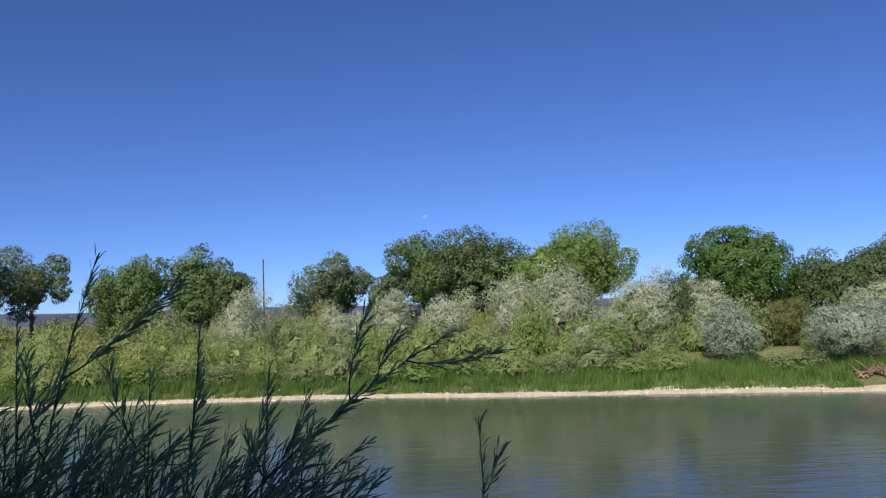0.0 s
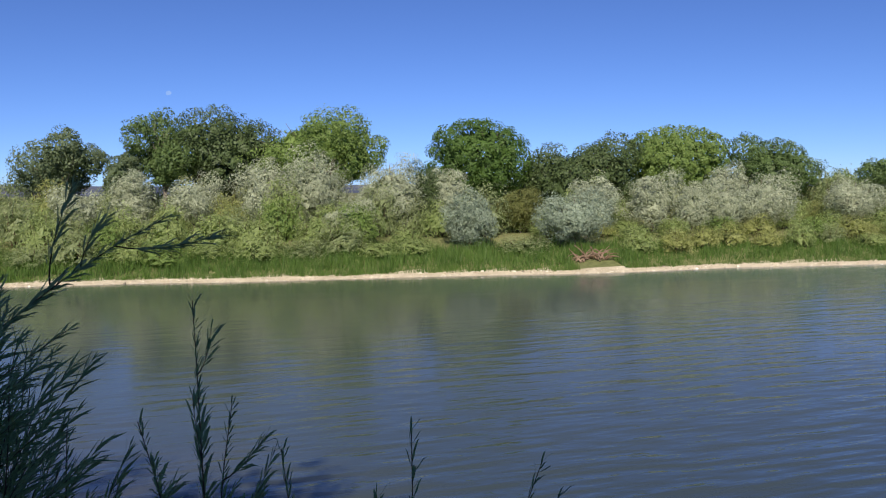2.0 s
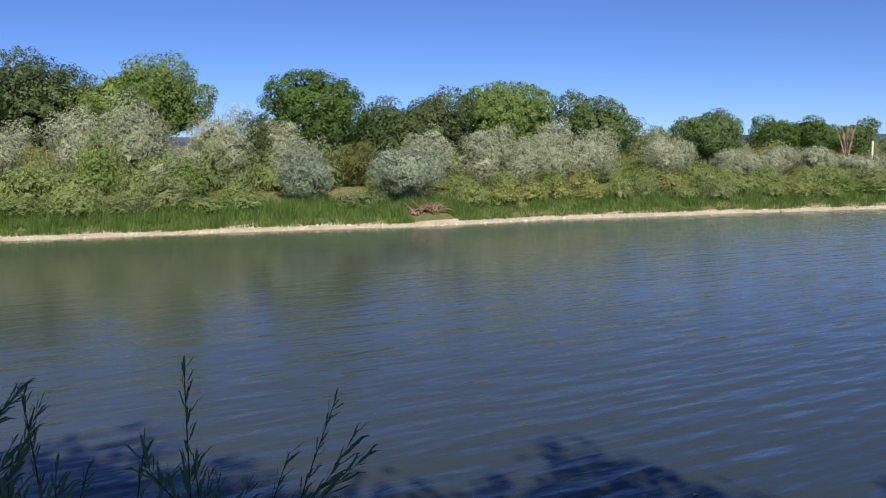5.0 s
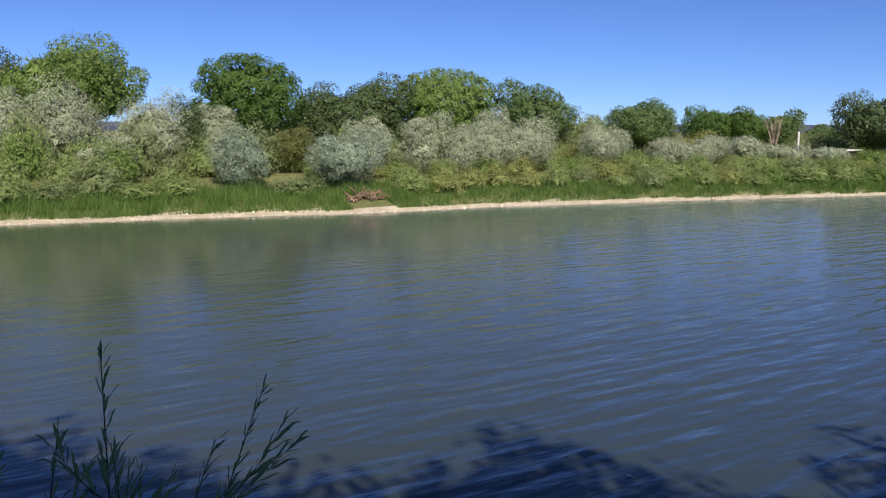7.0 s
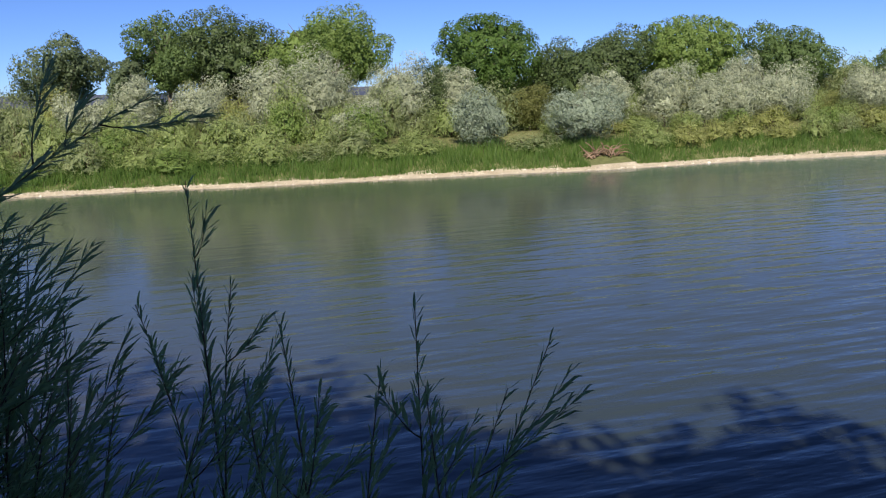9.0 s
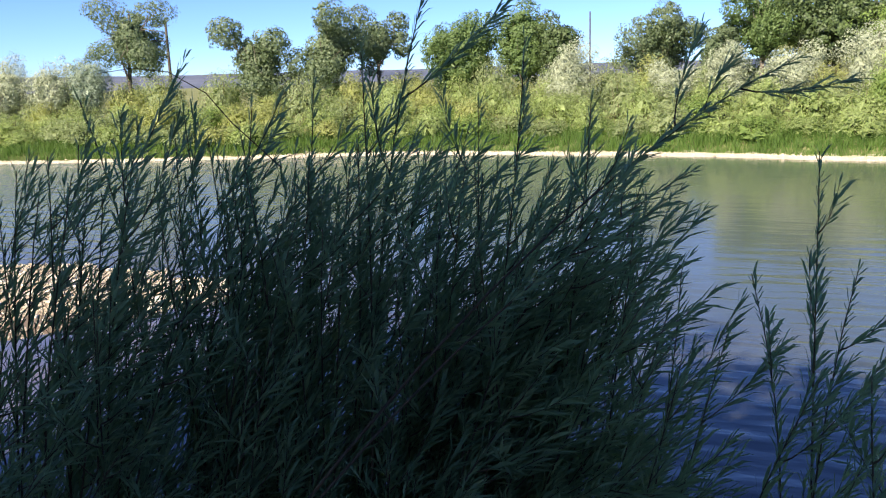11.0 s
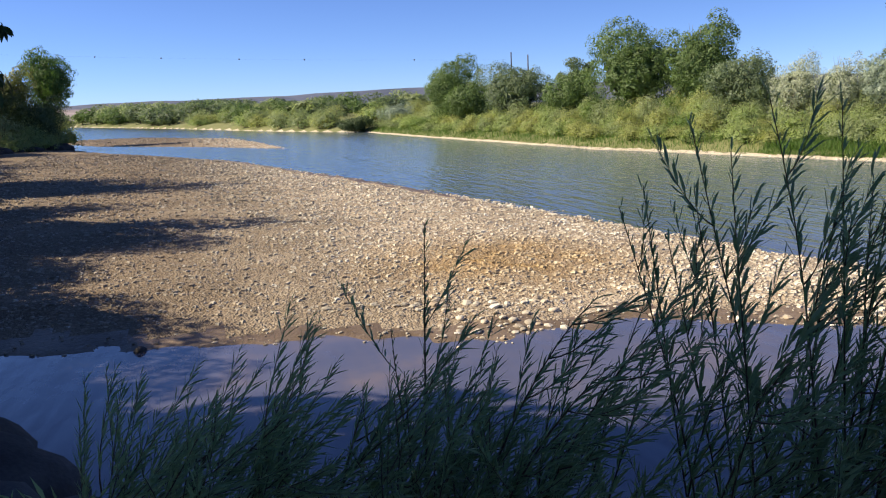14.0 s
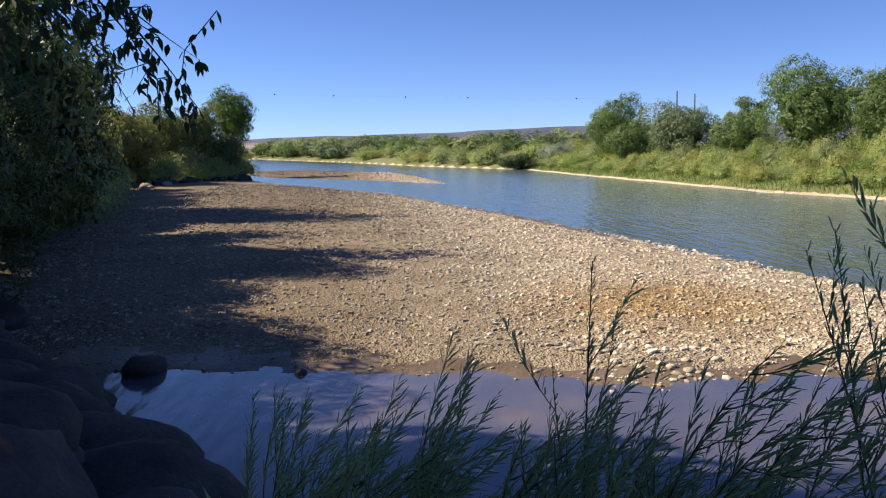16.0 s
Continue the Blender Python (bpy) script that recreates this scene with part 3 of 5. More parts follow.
def make_tree(name, label, category, x, y, z_top, width, mat, seed, base=0.35, lobes_n=7, n_leaf=25000, leaf=0.078, narrow=0.62,
              droop=0.0, trunk=0.02, lean=(0, 0), depth=0.9, group="", rough=0.16, gaps=0.12, far=False, full=False, loose=False, tuft=6.2):
    """A tree of its own: base is the share of the height below the crown; lobes_n limbs carry it."""
    rng = np.random.default_rng(seed)
    z0 = ground_z(x, y)
    H = z_top - z0
    H += 0.1
    R, hc = width * 0.53, H * (1 - base)
    cz = H * base + hc * 0.5
    limbs = []
    for k in range(2 if far else lobes_n):
        a = 2 * math.pi * (k / lobes_n) + rng.uniform(-0.4, 0.4)
        zz, rad = rng.uniform(-0.5, 0.45), rng.uniform(0.35, 0.6)
        limbs.append(((lean[0] + math.cos(a) * R * rad, lean[1] + math.sin(a) * R * rad * depth, cz + zz * hc * 0.5), np.array([R, R, hc * 0.7]) * 0.4))
    ob = thing(name, pose(x, y, z0), label, category, group)
    v, f = trunk_and_limbs(rng, H * 0.82, lean, limbs, max(0.05, trunk * H), max(0.12, base * 0.75))
    part("trunk", link_mesh("trunk", v, f, M_BARK, True), ob)
    # one main crown and a few rounded heads that break its outline; a smooth dome where there are many limbs
    heads = 6 if loose else 0 if lobes_n > 9 else 2 if far else 3 if full else 4
    share = 1.0 if heads == 0 else 0.25 if loose else 0.58
    main = (R, R * depth, hc / 2) if heads == 0 else (R * 0.5, R * 0.5 * depth, hc * 0.34) if loose else (R * 0.86, R * 0.86 * depth, hc * 0.44)
    lift = 0 if heads == 0 else -0.06 * hc
    pieces = [crown_leaves(rng, (lean[0], lean[1], cz + lift), main, int(n_leaf * share), leaf, narrow, droop, rough, gaps, tuft=tuft)]
    inside = (0.72 if gaps < 0.1 else 0.6) * np.array(main)
    pieces.append(inner_leaves(rng, (lean[0], lean[1], cz + lift), inside, 90 if far else 600, (0.14 if far else 0.06) * (R + hc / 2)))
    for k in range(heads):
        a = seed * 1.7 + k * 2 * math.pi / heads + rng.uniform(-0.5, 0.5)
        rr, rz = (R * rng.uniform(0.32, 0.5), hc * rng.uniform(0.17, 0.27)) if loose else (R * rng.uniform(0.45, 0.58), hc * rng.uniform(0.24, 0.32))
        c = (lean[0] + math.cos(a) * (R - rr), lean[1] + math.sin(a) * (R - rr) * depth, H - rz - hc * (0.0 if k == 0 else rng.uniform(0.05, 0.62 if loose else 0.4)))
        pieces.append(crown_leaves(rng, c, (rr, rr * depth, rz), int(n_leaf * (1 - share) / heads), leaf, narrow, droop, rough, gaps, tuft=tuft))
    vs = np.concatenate([p[0] for p in pieces])
    v, f = vs, np.arange(len(vs)).reshape(-1, 3)
    part("crown", link_mesh("crown", v, f, mat), ob)
    return ob


# cottonwoods behind the thicket across the river: x, y, top, width, base share, lobes, seed
for args, mat, label in (
        ((-28.8, 58.1, 9.7, 5.0, 0.35, 6, 21), M_GREYGREEN, "thin cottonwood with open crown and bare pale limbs"),
        ((-22.0, 57.9, 8.9, 6.2, 0.08, 8, 22), M_COTTON, "broad green cottonwood above pale scrub"),
        ((-17.5, 58.8, 9.7, 4.6, 0.12, 7, 23), M_COTTON, "tall green cottonwood in a clump"),
        ((-14.6, 57.1, 8.4, 3.4, 0.25, 5, 24), M_DARK, "small dark green cottonwood beside a utility pole"),
        ((-8.2, 59.6, 8.6, 6.6, 0.08, 8, 25), M_GREYGREEN, "grey-green cottonwood with a loose uneven crown"),
        ((-4.0, 58.6, 7.5, 3.0, 0.08, 4, 26), M_GREYGREEN, "small grey-green poplar beside taller cottonwoods"),
        ((-1.4, 59.1, 9.9, 5.6, 0.2, 7, 27), M_COTTON, "light green cottonwood with visible forked trunks"),
        ((3.0, 59.8, 10.2, 9.0, 0.16, 8, 28), M_DARK, "dark green cottonwood with sky gaps in its crown"),
        ((9.0, 57.5, 9.8, 10.6, 0.22, 9, 29), M_YELLOW, "yellow-green spreading cottonwood above silver olives")):
    x, y, zt, w, b0, nl, sd = args
    make_tree("cottonwood_tree", label, "tree", x, y, zt, w, mat, sd, b0, nl, loose="loose" in label or "open" in label or "hazy" in label or "forked" in label, gaps=0.14 if nl < 7 else 0.06, rough=0.05 if nl > 9 else 0.14, full=True, leaf=0.087, narrow=0.9, tuft=6.6, n_leaf=int(min(32000, max(9000, 420 * w * (zt - 1.5) * (1 - b0)))), group="cottonwoods across the river")
for args, mat, label in (
        ((19.2, 53.7, 9.1, 7.2, 0.12, 10, 31), M_BRIGHT, "dense round bright green cottonwood"),
        ((24.8, 53.1, 7.2, 6.4, 0.05, 7, 32), M_DARK, "low dark green tree beside a round cottonwood"),
        ((28.7, 54.6, 8.1, 7.0, 0.05, 8, 33), M_DARK, "dark green tree with a ragged top"),
        ((35.7, 55.4, 8.9, 8.8, 0.12, 11, 34), M_YELLOW, "wide dome-shaped yellow-green cottonwood"),
        ((42.2, 52.1, 8.1, 7.4, 0.05, 8, 35), M_COTTON, "green cottonwood with a few yellowing leaves"),
        ((54.4, 58.5, 5.3, 4.5, 0.1, 5, 36), M_BRIGHT, "low green tree far behind the bank"),
        ((53.6, 51.4, 7.0, 7.2, 0.1, 8, 37), M_COTTON, "green cottonwood with a pale trunk"),
        ((62.3, 51.7, 6.4, 6.0, 0.15, 7, 38), M_BRIGHT, "dark clipped-looking green tree in a row"),
        ((66.0, 50.5, 6.5, 5.0, 0.15, 6, 39), M_BRIGHT, "rounded green tree in a row"),
        ((70.4, 50.1, 6.2, 5.0, 0.15, 6, 40), M_COTTON, "green tree behind a bare grey one"),
        ((88.5, 57.5, 5.0, 4.5, 0.15, 6, 41), M_COTTON, "small green tree far off")):
    x, y, zt, w, b0, nl, sd = args
    make_tree("cottonwood_tree", label, "tree", x, y, zt, w, mat, sd, b0, nl, loose="loose" in label or "open" in label or "hazy" in label or "forked" in label, gaps=0.14 if nl < 7 else 0.06, rough=0.05 if nl > 9 else 0.14, full=True, leaf=0.087, narrow=0.9, tuft=6.6, n_leaf=int(min(32000, max(9000, 420 * w * (zt - 1.5) * (1 - b0)))), group="cottonwoods across the river")
make_tree("cottonwood_tree", "large dark green tree close to the bank", "tree", 69.5, 40.0, 7.6, 8.0, M_DARK, 42, 0.05, 9, leaf=0.11, n_leaf=16000, full=True, gaps=0.05, group="cottonwoods across the river")
for args, mat, label in (
        ((-75.0, 44.3, 11.9, 12.4, 0.03, 9, 51), M_COTTON, "big dark green cottonwood above the thicket"),
        ((-67.7, 46.6, 11.6, 7.8, 0.05, 6, 52), M_COTTON, "tall narrow cottonwood joined to a bigger one"),
        ((-59.2, 44.9, 7.6, 7.6, 0.05, 6, 53), M_GREYGREEN, "rounded grey-green tree above the thicket"),
        ((-35.8, 52.3, 8.9, 7.0, 0.08, 7, 54), M_GREYGREEN, "hazy grey-green cottonwood with loose crown"),
        ((-30.6, 53.6, 9.6, 7.0, 0.1, 7, 55), M_GREYGREEN, "pale green cottonwood beside a taller one"),
        ((-113.0, 36.7, 11.0, 9.6, 0.03, 8, 56), M_COTTON, "dark cottonwood at the river bend"),
        ((-106.8, 37.5, 7.6, 8.0, 0.03, 5, 57), M_COTTON, "low green tree at the river bend"),
        ((-95.6, 39.5, 9.0, 10.5, 0.03, 8, 58), M_GREYGREEN, "broad grey-green tree above the thicket"),
        ((-109.6, 54.8, 10.0, 6.5, 0.3, 7, 59), M_GREYGREEN, "pale feathery tree behind the bank"),
        ((-84.0, 41.5, 7.5, 7.5, 0.03, 6, 60), M_COTTON, "low green tree beside a big cottonwood")):
    x, y, zt, w, b0, nl, sd = args
    make_tree("cottonwood_tree", label, "tree", x, y, zt, w, mat, sd, b0, nl, loose="loose" in label or "feathery" in label or "pale" in label, gaps=0.12, rough=0.18, full=True, leaf=0.1, narrow=0.9, tuft=7.2, n_leaf=int(min(24000, max(8000, 290 * w * (zt - 1.5) * (1 - b0)))), group="cottonwoods across the river")
make_tree("cottonwood_tree", "leaning cottonwood with a bare lower trunk", "tree", -43.8, 47.6, 10.9, 7.0, M_GREYGREEN, 61, 0.3, 6,
          lean=(0.8, 0.0), trunk=0.02, leaf=0.1, n_leaf=13000, loose=True, gaps=0.12, rough=0.2, group="cottonwoods across the river")

# silver Russian olives: x, y, top, width, base share, lobes, seed
OLIVE = dict(leaf=0.07, narrow=0.48, droop=0.3, n_leaf=12500, trunk=0.02, rough=0.34, gaps=0.1, tuft=8.6)
for args in ((-12.4, 51.4, 6.2, 3.8, 0.2, 6, 71), (-5.9, 49.3, 4.6, 3.0, 0.1, 5, 72), (-3.0, 51.1, 5.6, 2.8, 0.15, 5, 73),
             (0.4, 49.8, 5.4, 3.8, 0.1, 6, 74), (4.4, 49.2, 6.4, 4.2, 0.12, 7, 75), (7.2, 48.6, 7.0, 4.4, 0.12, 7, 76),
             (8.6, 45.5, 3.8, 3.2, 0.1, 5, 77), (11.3, 46.9, 6.4, 4.2, 0.12, 8, 78), (15.3, 48.2, 5.7, 2.6, 0.2, 5, 79),
             (23.2, 44.2, 5.0, 3.4, 0.15, 6, 80), (26.4, 43.2, 5.3, 3.8, 0.12, 7, 81)):
    x, y, zt, w, b0, nl, sd = args
    make_tree("russian_olive", "silver-leaved Russian olive on the far bank", "shrub", x, y, zt, w * 1.02, M_SILVER, sd, 0.0, nl, group="silver olives", **OLIVE)
for args in ((28.2, 41.8, 4.5, 2.6, 0.1, 5, 82), (30.2, 41.2, 4.5, 3.0, 0.1, 6, 83), (33.9, 46.6, 5.8, 3.2, 0.15, 5, 84),
             (32.9, 41.7, 5.1, 4.6, 0.1, 7, 85), (38.9, 40.7, 4.8, 3.8, 0.1, 7, 86), (44.9, 40.3, 3.6, 3.6, 0.1, 5, 87),
             (48.4, 40.5, 3.8, 3.8, 0.1, 5, 88), (51.8, 39.7, 3.8, 3.4, 0.1, 5, 89), (55.6, 38.6, 3.1, 4.0, 0.1, 5, 90),
             (59.0, 37.7, 2.9, 3.6, 0.1, 5, 91), (-50.6, 43.1, 6.9, 4.4, 0.1, 7, 92), (-46.9, 43.6, 6.6, 3.8, 0.1, 6, 93)):
    x, y, zt, w, b0, nl, sd = args
    make_tree("russian_olive", "silver-leaved Russian olive above low willows", "shrub", x, y, zt, w * 1.02, M_SILVER, sd, 0.0, nl, group="silver olives", **OLIVE)
make_tree("russian_olive", "silver olive beside a leaning cottonwood", "shrub", -44.4, 44.6, 6.4, 3.2, M_BLUESILVER, 94, 0.1, 5, group="silver olives", **OLIVE)
make_tree("russian_olive", "small silver-blue olive reaching down to the grass", "shrub", 14.3, 41.3, 4.2, 3.3, M_BLUESILVER, 95, 0.03, 7, group="silver olives", **OLIVE)
make_tree("russian_olive", "round blue-silver olive overhanging the shore", "shrub", 19.5, 39.6, 4.2, 4.7, M_BLUESILVER, 96, 0.02, 9, group="silver olives", **OLIVE)
make_tree("russian_olive", "pale silver olive at the river bend", "shrub", -136.5, 35.0, 4.9, 8.0, M_BLUESILVER, 97, 0.05, 8, group="silver olives", **OLIVE)
make_tree("juniper", "dark green upright juniper between silver olives", "tree", 13.9, 48.4, 6.1, 2.4, M_DARK, 98, 0.05, 5, leaf=0.075, narrow=0.4, n_leaf=12000)
make_tree("tamarisk", "yellow-green feathery tamarisk between olives", "shrub", 18.6, 44.9, 4.3, 3.4, M_TAMARISK, 99, 0.05, 6, leaf=0.075, narrow=0.4, n_leaf=14000)
make_tree("willow_shrub", "dark willow leaning over the water", "shrub", -140.0, 28.6, 2.8, 7.0, M_DARK, 100, 0.02, 6, leaf=0.16, n_leaf=7000)


# ---- thicket, built in a few forms and repeated ----
def thicket_form(name, label, mat, seed, n_leaf=1850):
    """A bush about 2 m wide and 2 m high: many thin canes with upright leaves."""
    rng = np.random.default_rng(seed)
    ob = thing(name, pose(0, 0, -60), label, "shrub", "bank thicket")
    canes = []
    for _ in range(10):
        a, r = rng.uniform(0, 6.28), rng.uniform(0.2, 1.0)
        h = rng.uniform(1.25, 2.05) * (1.1 - 0.35 * r)
        tip = np.array([math.cos(a) * r, math.sin(a) * r, h])
        root = np.array([tip[0] * 0.35, tip[1] * 0.35, -0.2])
        t = np.linspace(0, 1, 5)[:, None]
        q = root + (tip - root) * t + np.array([0, 0, 0.25]) * np.sin(t * np.pi)
        canes.append(tube(q, 0.022 * (1.1 - 0.9 * t[:, 0]), 3))
    part("branchwork", link_mesh("branchwork", *merge(canes), M_STEM), ob)
    v, f = crown_leaves(rng, (0, 0, 0.3), (1.2, 1.2, 1.75), n_leaf, 0.082, 0.37, -1.0, 0.3, 0.0, True, 1.5, 4.2, 0.25)
    vi, fi = inner_leaves(rng, (0, 0, 0.25), (0.8, 0.8, 1.2), 60, 0.26, True)
    v, f = np.concatenate([v, vi]), np.concatenate([f, fi + len(v)])
    part("foliage", link_mesh("foliage", v, f, mat), ob)
    return ob


FORMS = [thicket_form("willow_bush", "grey-green sandbar willow bush on the far bank", M_THICKET_G, 201),
         thicket_form("willow_bush", "green sandbar willow bush on the far bank", M_THICKET, 202),
         thicket_form("willow_bush", "green sandbar willow bush on the far bank", M_THICKET, 203),
         thicket_form("tamarisk_bush", "yellow-green tamarisk bush on the far bank", M_THICKET_Y, 204),
         thicket_form("willow_bush", "fresh green willow bush at the water's edge", M_YELLOW, 205)]
used = set()


def plant(form, x, y, w, h, turn):
    ob = FORMS[form]
    m = pose(x, y, ground_z(x, y) - 0.05, 0, 0, turn)
    if form not in used:
        used.add(form)
        ob.matrix_basis = m
    else:
        ob = copy_thing(ob, m)
    ob.scale = (w, w, h)


rng = np.random.default_rng(300)
for row, (back, tall) in enumerate(((3.3, 0.7), (5.2, 1.0), (7.6, 1.15), (9.8, 1.3), (13.0, 1.5), (15.6, 1.6))):
    x = -138.0 if row < 5 else -50.0
    while x < (82 if row < 5 else 18):
        away = x > 48 or x < -112
        step = (4.6 if x < -112 else 3.0 if away else 2.1) + 0.4 * row
        y = float(shore_far(np.array([x]))[0]) + back + rng.uniform(-0.8, 0.8)
        h = tall * rng.uniform(0.62, 1.3)
        pick = rng.choice([0, 1, 2, 3, 4], p=[0.30, 0.28, 0.24, 0.12, 0.06])
        if row >= 4:
            pick = rng.choice([0, 3, 1])
        if x < -30:
            h *= 0.92
            pick = rng.choice([0, 1, 2, 3, 4], p=[0.3, 0.16, 0.14, 0.34, 0.06])
        if x > 17:
            h *= 0.68
            pick = rng.choice([0, 1, 2, 3, 4], p=[0.16, 0.28, 0.2, 0.18, 0.18])
        if x > 22 and row < 3:
            h = rng.uniform(0.42, 0.85) * (1 if row < 2 else 0.85)
        if x > 22 and row > 2:
            h = rng.uniform(0.8, 1.3) if x < 40 else rng.uniform(0.4, 0.65)
        clear = (12.4 < x < 16.2 or 16.9 < x < 22.0) and back < 7
        if not clear:
            plant(pick, x, y, (2.1 if x < -112 else 1.5 if away else 0.95 if x > 17 else 1.2) * rng.uniform(0.85, 1.2), h, rng.uniform(0, 360))
        x += step * rng.uniform(0.8, 1.2)
# scrub on the flat behind, seen between the trees
for k in range(60):
    x = rng.uniform(-60, 85) if k < 30 else rng.uniform(14, 48)
    y = float(shore_far(np.array([x]))[0]) + rng.uniform(16, 30)
    plant(rng.choice([0, 3, 0, 1]), x, y, rng.uniform(1.5, 2.2), rng.uniform(1.1, 1.7), rng.uniform(0, 360))
# pale bushes round the point and on the far side of the bend
for k in range(36):
    x = -138 - 130 * rng.uniform(0, 1) ** 1.4
    y = float(shore_far(np.array([x]))[0]) + 2.0 + 22 * rng.uniform(0, 1) ** 1.5
    plant(rng.choice([0, 1, 3]), x, y, rng.uniform(2.4, 3.4), rng.uniform(1.3, 2.0), rng.uniform(0, 360))


# scrub down the near bank to the edge of the gravel
for k in range(46):
    x = -34 - 92 * (k + rng.uniform(0, 1)) / 46
    y = float(shore_near(np.array([x]))[0]) - rng.uniform(0.2, 4.5)
    plant(rng.choice([0, 3, 1]), x, y, rng.uniform(1.7, 2.6), rng.uniform(1.2, 2.0), rng.uniform(0, 360))


# distant woods along the bend: one form of tree, repeated
far_forms = []
for k, (mat, sd) in enumerate(((M_COTTON, 401), (M_GREYGREEN, 402), (M_THICKET_G, 403))):
    far_forms.append(make_tree("distant_tree", "rounded tree in the distant riverside woods", "tree", -330 - 8 * k, 12 + 5 * k, 10, 10, mat, sd, 0.0, 6,
                               n_leaf=1300, leaf=0.3, narrow=0.8, far=True, full=True, gaps=0.0, rough=0.12, group="distant woods"))
rng = np.random.default_rng(410)
for k in range(120):
    s = rng.uniform(0, 1)
    x = -205 - 330 * s
    y = float(shore_far(np.array([x]))[0]) + 4 + rng.uniform(0, 1) ** 1.5 * 60
    if x < -470:
        y = rng.uniform(-110, 20)
    ob = copy_thing(far_forms[k % 3], pose(x, y, ground_z(x, y) - 0.2, 0, 0, rng.uniform(0, 360)))
    f = rng.uniform(0.65, 1.15) * (0.75 + 0.5 * s)
    ob.scale = (f * 1.5, f * 1.5, f)


# ---- grass along the far shore ----
def build_grass():
    rng = np.random.default_rng(500)
    n = 110000
    x = np.where(rng.uniform(size=n) < 0.78, rng.uniform(-45, 62, n), rng.uniform(-138, 82, n))
    d = 0.6 + rng.uniform(0, 1, n) ** 1.3 * 3.9
    y = shore_far(x) + d
    z = land(x, y) - 0.05
    ok = ~((x > 18.2) & (x < 20.6) & (d < 2.3))
    x, y, z, d = x[ok], y[ok], z[ok], d[ok]
    n = len(x)
    h = rng.uniform(0.25, 0.72, n) * (1 + 0.5 * waves(x, y, 9, 1.6)) * np.where(d < 1.2, 0.6, 1) * np.where(x > 22, 0.7, 1)
    lean = rng.normal(0, 0.22, (n, 2))
    a = rng.uniform(0, 6.28, n)
    w = rng.uniform(0.009, 0.022, n) * np.where(np.abs(x) > 50, 1.6, 1)
    B = np.stack([x, y, z], 1)
    side = np.stack([np.cos(a) * w, np.sin(a) * w, a * 0], 1)
    tip = B + np.stack([lean[:, 0] * h, lean[:, 1] * h, h], 1)
    V = np.stack([B - side, B + side, tip], 1).reshape(-1, 3)
    me = link_mesh("bank_grass", V, np.arange(3 * n).reshape(n, 3), M_GRASS)
    tagged(new("bank_grass", me), "tall fresh green grass along the waterline", "grass", kind="stuff")


build_grass()


# ---- poles, cable and markers ----
def utility_pole(x, y, z_top, r, mat, label, arm=True):
    z0 = ground_z(x, y)
    ob = thing("utility_pole", pose(x, y, z0), label, "pole", "utility poles")
    t = np.linspace(0, 1, 6)
    v, f = tube(np.stack([t * 0, t * 0, -0.4 + t * (z_top - z0 + 0.4)], 1), r * (1.15 - 0.35 * t), 10)
    part("pole", link_mesh("pole", v, f, mat, True), ob)
    if arm:
        h = z_top - z0 - 0.35
        v, f = tube(np.array([[-0.9, r, h], [0.9, r, h]]), [0.06, 0.06], 4)
        part("crossarm", link_mesh("crossarm", v, f, mat), ob)
    return ob


utility_pole(-13.9, 64.3, 8.6, 0.065, M_POLE, "slim dark wooden utility pole behind the scrub", False)
utility_pole(-48.3, 57.6, 9.4, 0.13, M_POLE, "dark wooden utility pole beside a leaning cottonwood", False)
utility_pole(66.6, 45.3, 4.1, 0.10, M_WHITEPOLE, "short white pole behind the bank", False)
utility_pole(-142.4, 58.5, 13.0, 0.13, M_POLE, "tall dark wooden pole carrying a river crossing", False)
utility_pole(-137.6, 59.7, 12.2, 0.13, M_POLE, "dark wooden pole beside a taller one", False)
utility_pole(-172.0, -70.0, 20.0, 0.22, M_POLE, "tall wooden pole hidden behind bank trees", False)
A0, A1 = np.array([-142.4, 58.5, 11.7]), np.array([-172.0, -70.0, 18.5])


def span_point(az):
    k = math.tan(radians(az))
    s = -(A0[0] + k * A0[1]) / ((A1[0] - A0[0]) + k * (A1[1] - A0[1]))
    p = A0 + (A1 - A0) * s
    p[2] -= 1.4 * 4 * s * (1 - s) * 0.6
    return p, s


ss = np.linspace(0, 1, 30)[:, None]
wire = A0 + (A1 - A0) * ss
wire[:, 2] -= (1.4 * 4 * ss * (1 - ss) * 0.6)[:, 0]
tagged(new("power_cable", link_mesh("power_cable", *tube(wire, [0.003] * 30, 4), M_POLE)), "thin dark cable spanning the river", "cable")
for az in (94.63, 90.69, 85.82, 81.57, 74.22):
    p, s = span_point(az)
    bm = bmesh.new()
    bmesh.ops.create_uvsphere(bm, u_segments=14, v_segments=10, radius=0.13)
    for v in bm.verts:
        if abs(v.co.z) < 0.03:
            v.co.x, v.co.y = v.co.x * 1.06, v.co.y * 1.06
    me = bpy.data.meshes.new("cable_marker")
    bm.to_mesh(me)
    bm.free()
    me.materials.append(M_POLE)
    ob = new("cable_marker", me)
    ob.location = p
    tagged(ob, "dark round warning marker on the river cable", "cable marker", "cable markers")


